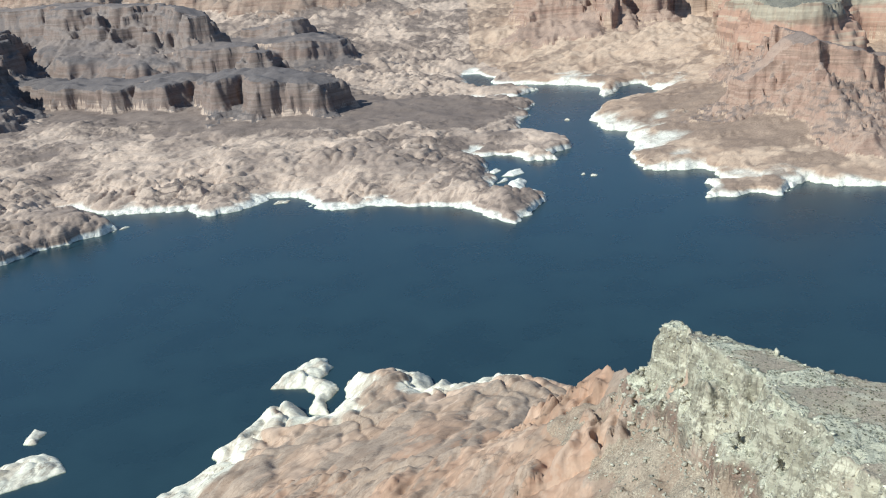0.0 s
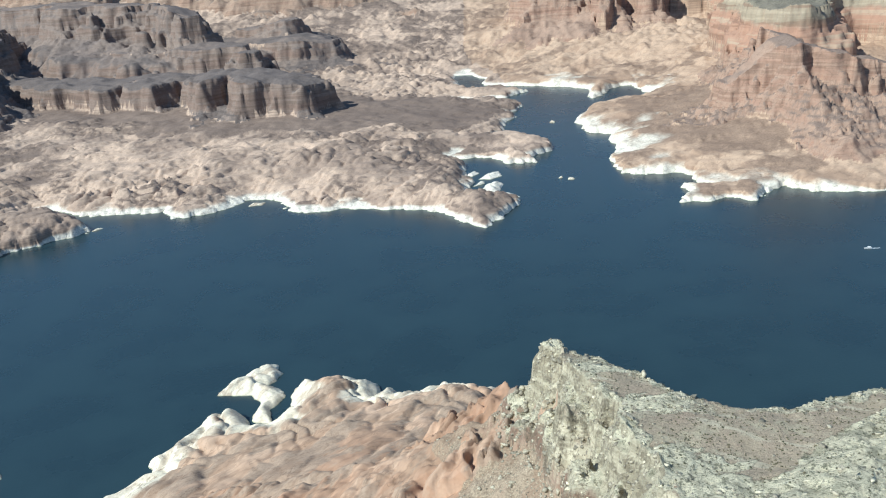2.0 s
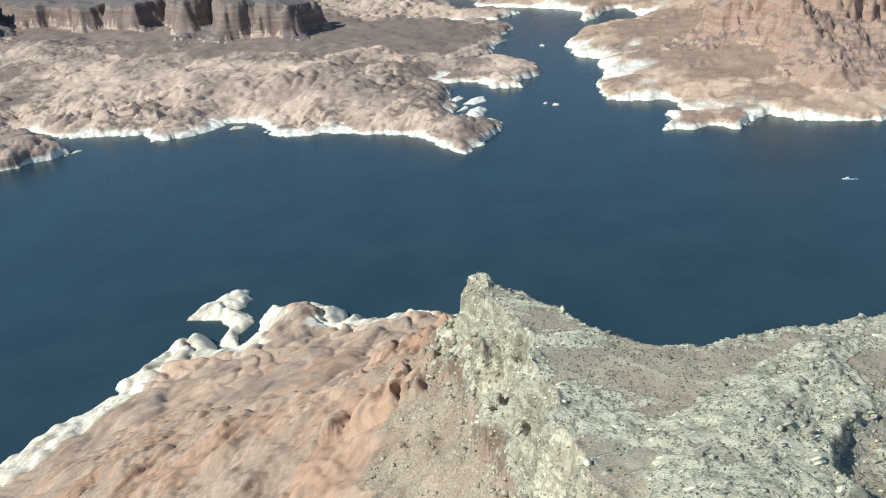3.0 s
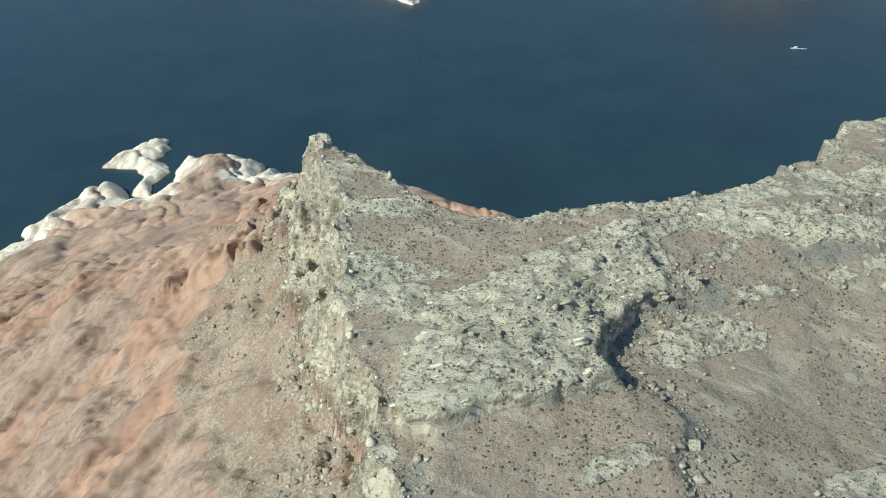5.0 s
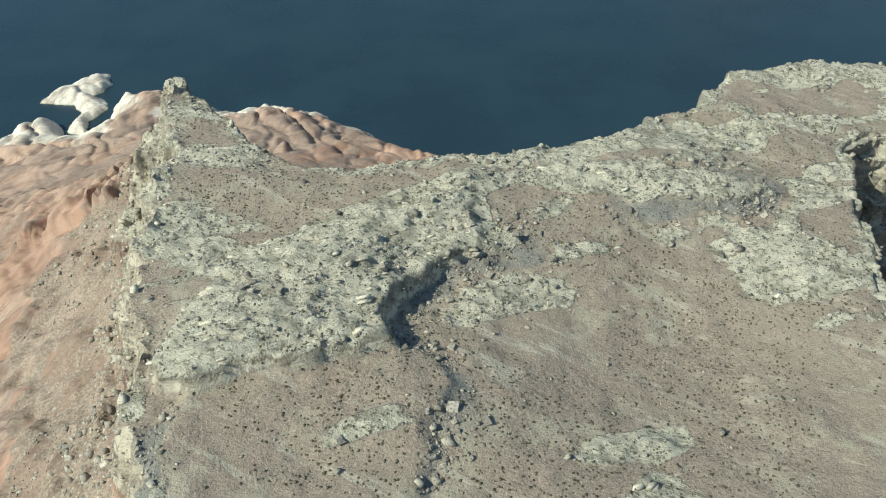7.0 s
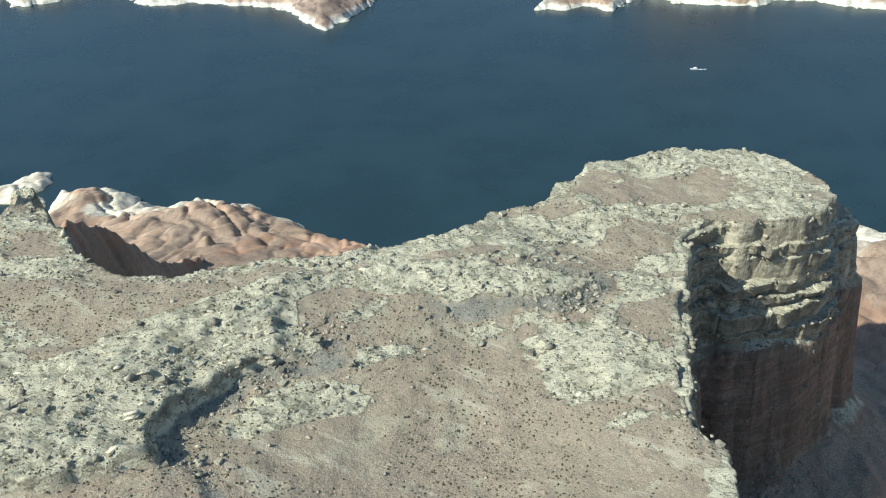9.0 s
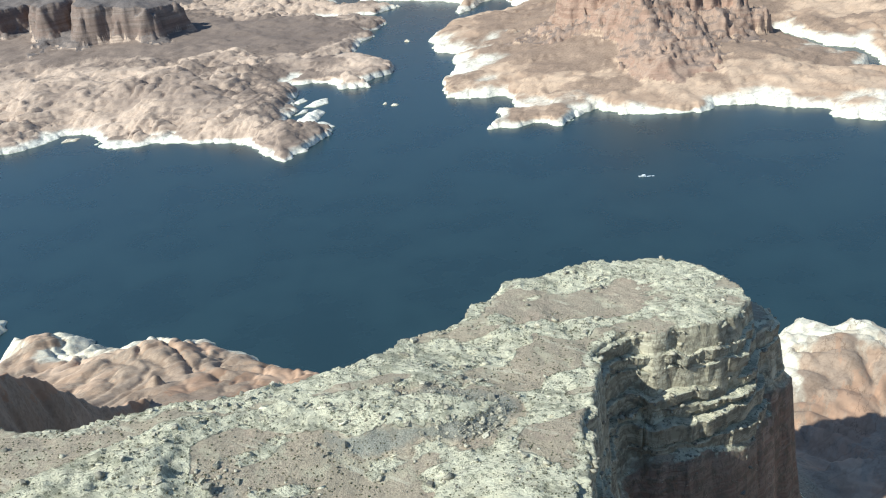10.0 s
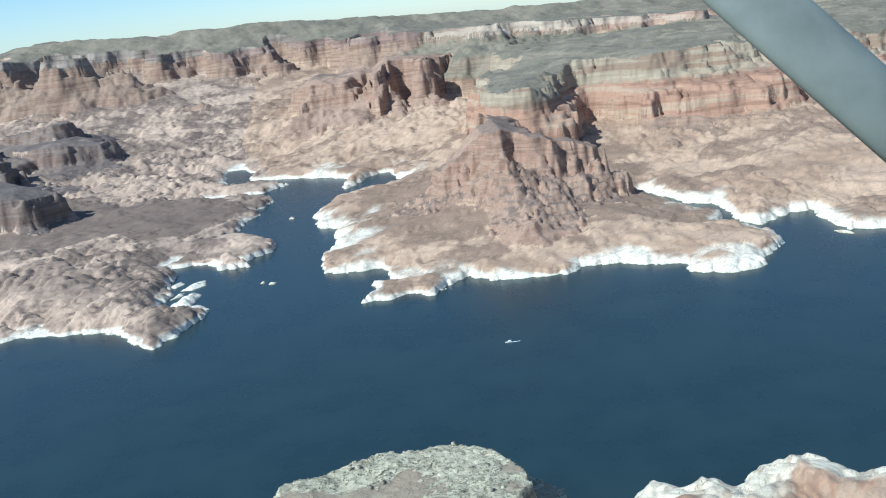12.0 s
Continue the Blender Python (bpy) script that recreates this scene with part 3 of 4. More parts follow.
def near_land(x, y):
    """Height, kind (0 slickrock, 1 mesa top, 2 mesa cliff, 3 talus, 4 spur), ledge mask and the distance from the shore."""
    wx, wy = x + 3.5 * fbm(x, y, 24, 4, 103), y + 3.5 * fbm(x, y, 24, 4, 109)
    d = inside(wx, wy, NEAR_SHORE + NEAR_BAY)
    depth = np.clip(d, 0, None)
    hump = whalebacks(x + 14 * fbm(x, y, 60, 3, 121), y + 14 * fbm(x, y, 60, 3, 123), 40, 105, (0.80, -0.60), 2.2, 2.6)
    small = domes(x + 6 * fbm(x, y, 20, 2, 131), y, 17, 106)
    backs = whalebacks(x, y, 24, 125, (0.55, 0.84), 3.5)
    east = smooth(x, 480, 540)
    land = 5 * (1 - np.exp(-depth / 4.0)) + np.interp(depth, [0, 60, 140, 300], [0, 18, 38, 60]) * (1 + 0.15 * east)
    land = land + np.clip(610 - y, 0, 250) * 0.10 * smooth(x, -160, 10) * (1 - smooth(x, 190, 290))
    edge = 1 - smooth(depth, 35, 115)
    land = land + smooth(depth, 0, 16) * ((2 + (6 - 2.5 * smooth(x, 0, 60)) * edge) * (hump - 0.45) + (0.2 + 1.2 * edge) * (small - 0.4) + 4 * (backs - 0.4)) + 2.5 * fbm(x, y, 70, 3, 141) + 0.2 * fbm(x, y, 9, 2, 143)
    land = land + 5 * smooth(depth, 5, 25) * smooth(x, -190, -140) * (1 - smooth(x, 30, 90)) * smooth(y, 640, 720) + 3 * east * edge * smooth(depth, 4, 22) - 26 * smooth(depth, 45, 110) * smooth(x, 430, 500)
    # a red finned ridge that runs down from the peak
    cx = np.interp(y, [340, 395, 440, 480, 523, 600], [84, 70, 58, 58, 54, 50]) + 5 * fbm(x, y, 24, 3, 221)
    cz = np.interp(y, [300, 345, 395, 440, 460, 482, 523, 575, 620], [226, 220, 198, 176, 160, 140, 97, 62, 40]) + 4 * fbm(x, y, 16, 3, 223)
    u = x - cx
    fins = 9 * (whalebacks(x, y, 12, 225, (0.4, 0.92), 7.0, 1.0) - 0.5) + 4 * (whalebacks(x, y, 6, 227, (0.4, 0.92), 6.0, 1.0) - 0.5)
    crest = cz - np.where(u > 0, step_down(u, [(0, 0), (5, 14), (12, 50), (26, 66)]) + 0.75 * np.clip(u - 26, 0, None), 0.62 * -u) + fins * smooth(-u, 2, 22) * (1 - smooth(-u, 60, 120))
    land = np.maximum(land, np.where((y > 330) & (y < 640), crest, -99))
    z = np.where(d > 0, np.maximum(land, 2.5 * (1 - np.exp(-depth / 2.0))), np.maximum(0.7 * d, -14))
    kind = np.zeros(x.shape, int)
    # the mesa with its caprock
    rib = 3.0 * fbm(x, y, 14, 4, 151) + 2.2 * ridges(x, y, 20, 3, 155) - 1.5
    r = -inside(x, y, NEAR_RIM + NEAR_RIM_NORTH) + rib * (1.0 - 0.4 * smooth(x + y * 0.25, 150, 220))
    plane = 247 - 0.105 * (x - 150) - 0.05 * (y - 230) - 0.00004 * np.clip(y - 160, -400, 0) ** 2
    bench = inside(x + 1.5 * fbm(x, y, 9, 3, 161), y + 1.5 * fbm(x, y, 9, 3, 163), BENCH)
    inner = inside(x + 2.0 * fbm(x, y, 14, 4, 165), y + 2.0 * fbm(x, y, 14, 4, 167), INNER)
    inner_flat = 1.9 * smooth(inner, -3.5, 2.0) * (1 - smooth(bench, -1.5, 1.5))
    facing = smooth((x - 165) * 0.6 - (y - 225) * 0.8, -16, 10)
    top = plane + (7 - 4.5 * smooth(x, 200, 216)) * (facing * smooth(bench, -1.5, 1.5) + (1 - facing) * smooth(bench, -10, 26)) + inner_flat - 4 - 9 * np.exp(-((x - 265) ** 2 + (y - 225) ** 2) / 1800) + 5 * np.exp(-((x - 268) ** 2 + (y - 318) ** 2) / 900) + 5 * np.exp(-((x - 205) ** 2 + (y - 292) ** 2) / 1100)
    top = top + 1.6 * fbm(x, y, 40, 4, 171)
    ledge = np.maximum(smooth(bench, -2, 3), 0.8 * smooth(fbm(0.45 * (x + 0.45 * y), y - 0.45 * x, 24, 4, 175), 0.0, 0.45))
    ledge = ledge * (1 - 0.2 * smooth(x, 335, 375))
    ledge = np.maximum(ledge, smooth(r, -9, -2) * (0.5 + 0.3 * fbm(x, y, 20, 3, 217)))
    ledge = np.maximum(ledge, 0.85 * smooth(fbm(x * 0.5 + y * 0.3, y * 1.3 - 0.5 * x, 16, 4, 215), -0.1, 0.4) * np.exp(-((x - 105) ** 2 + (y - 308) ** 2) / 1500.0))
    dip = top + 0.2 * (y - 0.45 * x) + 2.2 * fbm(x, y, 22, 4, 177)
    top = top + ledge * (ledges(dip, 2.1, 0.85, 0.35 * fbm(x, y, 12, 3, 179)) - dip + 0.9 * ridges(0.55 * (x + 0.45 * y), y - 0.45 * x, 7.0, 3, 181) - 0.7) + 0.2 * fbm(x, y, 4, 3, 185)
    brink = np.interp(y, [-100, 60, 150, 189, 226, 255, 283, 313, 338, 360, 400, 470, 700], [120, 150, 135, 124, 115, 107, 99, 93, 86, 76, 10, -90, -330])
    west = 1 - smooth(x - brink, 0, 22 + 0.5 * np.clip(y - 345, 0, 200))
    narrow = np.interp(y, [150, 200, 225, 260, 300], [0.35, 0.45, 0.6, 0.85, 1.0])
    q = r / narrow + 2.2 * fbm(x, y, 9, 3, 153) * smooth(r, 0, 4) * (1 - smooth(r, 14, 20))
    drop_w = step_down(q, [(-40, -1), (0, 0), (1.5, 6), (5.5, 9), (7, 18), (13, 26), (17, 31), (20, 42), (22, 43)]) * (0.35 + 0.65 * narrow) + 0.6 * np.clip(q - 22, 0, None) * narrow
    drop_e = step_down(r, [(0, 0), (2, 18), (4, 40), (7, 62), (12, 66), (20, 142), (28, 152)]) * (1 + 0.1 * fbm(x, y, 30, 2, 207)) + 0.5 * np.clip(r - 28, 0, None)
    crag = smooth(r, -3, 3) * ((0.8 + 2.4 * west) * fbm(x, y, 12, 4, 191) + (0.3 + 1.2 * west) * (ridges(x, y, 9, 3, 195) - 0.5))
    body = top - (west * drop_w + (1 - west) * drop_e) + crag * (1 - 0.85 * smooth(r, 12, 22))
    body = body - 3 * smooth(y, 320, 350) * smooth(110 - x, 0, 20) + 3.5 * np.exp(-((x - 84) ** 2 + (y - 347) ** 2) / 9.0)
    lobed = np.clip(np.exp(-(((x - 48) / 38) ** 2 + ((y - 215) / 55) ** 2)) * 1.5 + 0.8 * smooth(fbm(x, y, 75, 2, 231), 0.1, 0.5), 0, 1)
    across, along = 0.87 * x - 0.5 * y + 6 * fbm(x, y, 60, 2, 237), (0.5 * x + 0.87 * y) / 4.5
    split_rock = np.abs(fbm(across, along, 9, 3, 233))
    flow = np.abs(fbm(across, along, 24, 2, 239))
    gully = smooth(r, 38, 62) * west * (6 * (whalebacks(x, y, 60, 197, (0.6, 0.8), 3.5, 2.6) - 0.6) + (0.25 + 0.75 * lobed) * 3.6 * (smooth(flow, 0.0, 0.45) - 0.6) + (0.2 + 0.8 * lobed) * 1.4 * (smooth(split_rock, 0.0, 0.25) - 0.6) + 2.5 * fbm(x, y, 90, 3, 198))
    body = body + gully
    r2 = -inside(x, y, CAPE_STEP) + 0.5 * rib
    step = plane - 22 + 1.5 * fbm(x, y, 12, 3, 213) - step_down(r2, [(0, 0), (2, 10), (5, 30), (9, 34), (17, 106), (26, 116)]) - 0.5 * np.clip(r2 - 26, 0, None)
    r = np.where((step > body) & (r > 0.5), np.clip(r2 + 3, 0.6, None), r)
    body = np.maximum(body, step)
    scree = smooth(r, 5, 14) * (1 - smooth(r + 18 * fbm(x, y, 40, 4, 203), 46, 60)) * np.where(body > z, 1, 0)
    take = body > z
    z = np.where(take, body, z)
    kind = np.where(take, np.where(r < 0, 1, np.where(r < np.where(west > 0.5, 20 * narrow, 28), 2, 3)), kind)
    s = -inside(x, y, SPUR) + rib
    body = 48 - 0.02 * (x - 450) + 5 * fbm(x, y, 35, 4, 201) - step_down(s, [(0, 0), (3, 12), (9, 16), (12, 40), (18, 44)]) - 0.6 * np.clip(s - 18, 0, None)
    take = body > z
    z, kind = np.where(take, body, z), np.where(take, 4, kind)
    red = west * smooth(q + 3 * fbm(x, y, 12, 3, 209), 15, 17) + (1 - west) * smooth(r, 8, 13)
    return z, kind, np.clip(ledge, 0, 1), scree, np.maximum(bench, inner), r, red


# ---- meshes ----
def sheet(name, X, Y, Z, pick, material, masks=(), parent=None, rounded=True):
    """One mesh of the faces of a height grid that pick chooses."""
    rows, cols = X.shape
    index = np.arange(rows * cols).reshape(rows, cols)
    quads = np.stack([index[:-1, :-1], index[:-1, 1:], index[1:, 1:], index[1:, :-1]], -1)[pick]
    used, flat = np.unique(quads.ravel(), return_inverse=True)
    me = bpy.data.meshes.new(name)
    me.vertices.add(len(used))
    co = np.stack([X.ravel()[used], Y.ravel()[used], Z.ravel()[used]], -1)
    me.vertices.foreach_set("co", co.ravel().astype(np.float32))
    me.loops.add(len(flat))
    me.loops.foreach_set("vertex_index", flat.astype(np.int32))
    me.polygons.add(len(quads))
    me.polygons.foreach_set("loop_start", np.arange(0, len(flat), 4, dtype=np.int32))
    me.polygons.foreach_set("use_smooth", np.full(len(quads), rounded))
    me.update(calc_edges=True)
    for key, values in masks:
        me.attributes.new(key, "FLOAT", "POINT").data.foreach_set("value", values.ravel()[used].astype(np.float32))
    me.materials.append(material)
    ob = new(name, me)
    ob.parent = parent
    return ob


def faces(v):
    return v[:-1, :-1]


def pieces(pick, least=80):
    """The connected patches of a face mask, the small crumbs left out."""
    label = np.where(pick, np.arange(1, pick.size + 1).reshape(pick.shape), 0)
    while True:
        before = label.copy()
        for axis in (0, 1):
            for flip in (False, True):
                v = np.flip(label, axis) if flip else label
                run = np.cumsum(v == 0, axis)
                key = run * (pick.size + 2) + np.where(v == 0, 0, v)
                v = np.where(v == 0, 0, np.maximum.accumulate(key, axis) - run * (pick.size + 2))
                label = np.flip(v, axis) if flip else v
        if (label == before).all():
            break
    names, counts = np.unique(label[label > 0], return_counts=True)
    return [label == n for n, c in zip(names, counts) if c >= least]


def thing(name, label, category, group="", kind="", at=(0, 0, 0)):
    ob = new(name)
    ob.location = at
    return tagged(ob, label, category, group, kind)


def lines(*runs):
    """Grid lines: (start, end, spacing) runs end to end."""
    out = [np.linspace(a, b, max(int(round((b - a) / s)), 1), endpoint=False) for a, b, s in runs]
    return np.concatenate(out + [np.array([runs[-1][1]])])


# lake
me = bpy.data.meshes.new("water")
bm = bmesh.new()
bmesh.ops.create_grid(bm, x_segments=8, y_segments=8, size=4800)
bm.to_mesh(me), bm.free()
me.materials.append(water_mat)
tagged(new("water", me), "deep blue lake water with faint ripples between sandstone shores", "lake", kind="structure")

# far side: rows and columns spread with the distance
ys = 1080 * np.exp(np.linspace(0, math.log(4560 / 1080), 690))
us = np.linspace(0, 1, 860)
Y = np.repeat(ys[:, None], len(us), 1)
X = (-0.60 * Y - 130) + us[None, :] * (1.30 * Y + 590)
Z, K, R, D = far_land(X, Y)
soil = np.clip(D + 0.3 + 0.4 * smooth(fbm(X, Y, 170, 4, 28), -0.1, 0.5), 0, 1)
kinds = faces(K).copy()
dry = np.maximum(np.maximum(Z[:-1, :-1], Z[1:, :-1]), np.maximum(Z[:-1, 1:], Z[1:, 1:])) > -6
masks = [("soil", soil), ("ring", (8.0 + 5.5 * smooth(X, 150, 300)) * (1 + 0.6 * fbm(X, Y, 70, 3, 79)))]
FAR_THINGS = [
    (1, "mesa", "long low brown sandstone mesa with fluted cliffs", mesa_rock, 22),
    (2, "mesa", "dark stepped sandstone mesa above the pale slickrock", mesa_rock, 55),
    (3, "mesa", "high layered grey-brown mesa in the distance", mesa_rock, 65),
    (4, "butte", "orange sandstone butte with a ragged crest on a talus cone", butte_rock, 32),
    (5, "plateau", "broad flat-topped plateau with banded cream and red cliffs", plateau_rock, 180),
    (6, "butte", "tall red butte with dark shaded faces before the far rim", butte_rock, 55),
    (7, "butte", "low red butte beside the far slickrock flats", butte_rock, 42),
    (9, "mesa", "high banded mesa with a shaded brown face", mesa_rock, 45),
    (10, "plateau", "upper line of cream and pink cliffs above the plateau flats", plateau_rock, 34),
    (8, "plateau", "distant grey-green plateau rim with alcoved pink cliffs", plateau_rock, 40)]


def split(ob, index, bounds, kinds, r, X, Y, Z, masks):
    """The parts of a landform by their distance outside its rim; crumbs go back to the ground."""
    mine = kinds == index
    kinds[mine] = 0
    for part_name, low, high, material in bounds:
        for patch in pieces(mine & (r >= low) & (r < high)):
            kinds[patch] = index
            sheet(part_name, X, Y, Z, patch, material, masks, ob)


for index, name, label, material, foot in FAR_THINGS:
    wall, scree = {5: (plateau_wall, talus_rock), 8: (rim_wall, talus_rock), 10: (upper_wall, plateau_rock)}.get(index, (material, material))
    split(thing(name, label, name), index, [("top", -1e9, 0, material), ("cliff", 0, foot, wall), ("talus", foot, 1e9, scree)], kinds, faces(R), X, Y, Z, masks)
west = faces(X) < np.interp(faces(Y), [1000, 2200, 2900, 3100], [200, 200, 60, -10])
for name, label, side, material in (("shore_west", "pale pink slickrock shore with a white waterline ring", west, slickrock), ("shore_east", "orange-brown slickrock peninsula shore with a white waterline ring", ~west, tan_slickrock)):
    tagged(sheet(name, X, Y, Z, (kinds == 0) & side & dry, material, masks), label, "shore", kind="structure")

# near side
xs = lines((-1400, -700, 50), (-700, -340, 12), (-340, -170, 2.4), (-170, 60, 1.3), (60, 440, 1.05), (440, 480, 1.6), (480, 780, 2.4), (780, 1100, 10), (1100, 1600, 40))
ys = lines((-1400, -300, 60), (-300, 60, 15), (60, 130, 3), (130, 460, 1.05), (460, 520, 1.6), (520, 830, 2.1), (830, 900, 12))
X, Y = np.meshgrid(xs, ys)
Z, K, L, S, B, R, W = near_land(X, Y)
near_shore = inside(X, Y, NEAR_SHORE + NEAR_BAY)
kinds = faces(K).copy()
front = smooth((X - 165) * 0.6 - (Y - 225) * 0.8, -16, 10)
debris = smooth(B, -15, -2) * smooth(-B, -2, 1) * front * smooth(fbm(X, Y, 26, 3, 405), -0.8, 0.1)
L = np.where(B < 0, L * (1 - np.clip(1.5 * debris, 0, 1)), L)
rust = smooth(X, 0, 80) * (1 - smooth(X, 230, 300)) * smooth(Y, 380, 420) + 0.9 * smooth(X, 480, 520) * smooth(near_shore, 20, 60) + 0.95 * (1 - smooth(X, 60, 110)) * smooth(near_shore, 90, 170)
masks = [("soil", np.full(X.shape, 0.45)), ("rust", rust), ("debris", debris), ("ledge", L), ("scree", S), ("red", W), ("ring", 0.1 + 36 * (1 - smooth(near_shore + 18 * fbm(X, Y, 40, 3, 211), 26 + 12 * smooth(X, 500, 560), 62 + 12 * smooth(X, 500, 560))) * (1 - 0.85 * smooth(X, 0, 60) * (1 - smooth(X, 480, 530))))]
dry = np.maximum(np.maximum(Z[:-1, :-1], Z[1:, :-1]), np.maximum(Z[:-1, 1:], Z[1:, 1:])) > -6
headland = thing("mesa", "grey-green caprock mesa headland with sheer ledged cliffs above the lake", "mesa")
spur = thing("rock_spur", "low brown sandstone spur beneath the mesa cliff", "rock")
stage = kinds.astype(float)
kinds[kinds == 3] = 0
kinds[(kinds == 1) | (kinds == 2)] = 1
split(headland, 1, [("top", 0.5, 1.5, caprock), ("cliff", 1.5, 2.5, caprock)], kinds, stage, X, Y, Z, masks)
split(spur, 4, [("spur_body", 0, 9, red_rock)], kinds, stage, X, Y, Z, masks)
tagged(sheet("shore_south", X, Y, Z, (kinds == 0) & dry, red_rock, masks), "smooth red and pink slickrock shore with bleached white edge", "shore", kind="structure")


# the bedded ledges that stand out of the headland's cliff
def bedded_ledges(parent, rim, layers, seed, below=0.0, sloped=0.2):
    points, runs = [], []
    for (ax, ay), (bx, by) in zip(rim, rim[1:]):
        n = max(int(math.hypot(bx - ax, by - ay) / 1.3), 1)
        points += [(ax + (bx - ax) * k / n, ay + (by - ay) * k / n) for k in range(n)]
    p = np.array(points)
    for _ in range(10):
        p[1:-1] = (p[:-2] + 2 * p[1:-1] + p[2:]) / 4
    step = np.gradient(p, axis=0)
    out = np.stack([step[:, 1], -step[:, 0]], -1) / np.hypot(step[:, 0], step[:, 1])[:, None]
    s = np.arange(len(p)) * 1.3
    slope = 0.12 + (sloped - 0.12) * smooth(p[:, 0], 360, 385)
    crown = 243 - below - 0.105 * (p[:, 0] - 150) - 0.05 * (p[:, 1] - 230)
    depth = 1.0
    for k, thick in enumerate(layers):
        zero = np.zeros(len(p))
        reach = 1.2 + slope * min(depth, 45) + 1.4 * fbm(s, zero + 40 * k, 19, 3, seed + k) + 0.9 * np.round(1.6 * fbm(s, zero + 9 * k, 8, 3, seed + 50 + k)) + 0.8 * (k % 2)
        high = crown - depth + 0.5 * fbm(s, zero, 25, 3, seed + 90 + k)
        high = high + 0.8 * np.round(1.6 * fbm(s, zero, 9, 2, seed + 170 + k))
        low = high - thick * (1 + 0.25 * fbm(s, zero, 12, 3, seed + 130 + k))
        rows = [(-6.0, high - 0.2), (reach * 0.4, high + 0.25), (reach - 0.35, high), (reach + 0.1, high - 0.45), (reach - 0.25, (high + low) / 2 - 0.4), (reach - 0.5, low + 0.3), (-5.0, low)]
        X2 = np.stack([p[:, 0] + out[:, 0] * o for o, z in rows])
        Y2 = np.stack([p[:, 1] + out[:, 1] * o for o, z in rows])
        Z2 = np.stack([z + np.zeros(len(p)) for o, z in rows])
        mask = [("ledge", np.ones(X2.shape)), ("red", np.full(X2.shape, smooth(depth + below, 52, 62)))]
        LEDGE_SPOTS.append(np.stack([X2[3], Y2[3], Z2[2]], -1))
        sheet("ledge", X2, Y2, Z2, np.ones((len(rows) - 1, len(p) - 1), bool), caprock, mask, parent, False)
        depth += thick + rng_layers.uniform(0.6, 2.2)


rng_layers = random.Random(5)
LEDGE_SPOTS = []
bedded_ledges(headland, [(334, 190), (336, 212), (337, 228), (332, 238), (332, 250), (338, 283), (344, 316), (351, 345), (356, 358), (362, 364), (374, 369), (380, 367), (403, 374), (422, 385), (430, 399), (427, 420), (418, 440), (402, 446), (387, 446)], [7.5, 5.0, 9.0, 6.0, 4.0, 10.0, 8.0], 501)
bedded_ledges(headland, [(408, 387), (427, 399), (450, 414), (448, 428), (437, 443), (420, 446)], [6.0, 9.0, 5.0, 8.0], 801, 19)


# islets
def islet(name, outline, peak, label, seed, spacing=1.6, material=red_rock):
    ax, ay = min(p[0] for p in outline) - 8, min(p[1] for p in outline) - 8
    bx, by = max(p[0] for p in outline) + 8, max(p[1] for p in outline) + 8
    x, y = np.meshgrid(lines((ax, bx, spacing)), lines((ay, by, spacing)))
    d = inside(x + 2 * fbm(x, y, 12, 3, seed), y + 2 * fbm(x, y, 12, 3, seed + 3), outline)
    wide = max(d.max(), 1)
    z = np.where(d > 0, peak * (np.clip(d / wide, 0, 1) ** 0.6) * (0.75 + 0.5 * domes(x, y, 18, seed + 5)) + 0.5 * fbm(x, y, 7, 3, seed + 7) * smooth(d, 0, 4), d * 0.8)
    ob = sheet(name, x, y, z, faces(z) > -5, material, [("soil", np.zeros(x.shape)), ("ring", np.full(x.shape, 25.0))])
    return tagged(ob, label, "islet", "rock islets in the lake")


islet("islet", [(-230, 780), (-216, 812), (-197, 835), (-181, 843), (-171, 822), (-175, 806), (-182, 797), (-166, 787), (-158, 773), (-162, 757), (-168, 744), (-160, 722), (-176, 724), (-182, 745), (-180, 763), (-192, 778), (-207, 780)], 10, "bleached white slickrock islet beside the red shore", 301)
islet("islet", [(-448, 703), (-450, 730), (-436, 722), (-434, 700)], 4, "tiny white rock islet in open water", 311)
islet("islet", [(-520, 600), (-460, 655), (-436, 674), (-419, 682), (-398, 671), (-384, 650), (-404, 636), (-430, 622)], 9, "low bleached rock islet near the shore", 321)
islet("islet", [(-222, 735), (-214, 742), (-206, 740), (-212, 732)], 2.5, "tiny white rock awash off the shore", 331)
islet("islet", [(196, 1506), (206, 1504), (210, 1514), (198, 1518)], 3, "small white rock awash with green shallows", 341)
islet("islet", [(176, 1524), (188, 1522), (186, 1532)], 2.5, "small white rock awash with green shallows", 351)
islet("islet", [(202, 2020), (214, 2016), (218, 2030), (204, 2032)], 4, "small white rock in the channel", 361, 2.2)
islet("islet", [(-372, 1478), (-350, 1484), (-345, 1500), (-368, 1498)], 3, "low white rock off the far shore", 371, 2.2)
islet("islet", [(-622, 1392), (-612, 1398), (-606, 1408), (-616, 1404)], 3, "white rock at the tip of a low point", 381, 2.2)
for k, (outline, high) in enumerate([
        ([(38, 1552), (60, 1546), (79, 1565), (74, 1601), (52, 1586)], 5), ([(36, 1462), (55, 1440), (70, 1447), (81, 1512), (69, 1523), (45, 1495)], 9),
        ([(47, 1412), (71, 1388), (108, 1420), (85, 1452), (60, 1440)], 7), ([(13, 1584), (25, 1576), (37, 1599), (29, 1614)], 4), ([(28, 1506), (49, 1521), (45, 1538)], 4)]):
    islet("islet", outline, high, "white ribbed rock finger among the shore inlets", 411 + 10 * k, 2.0, slickrock)
islet("islet", [(1100, 1310), (1112, 1285), (1120, 1280), (1116, 1300)], 4, "white rock off the far beach", 391, 2.2)


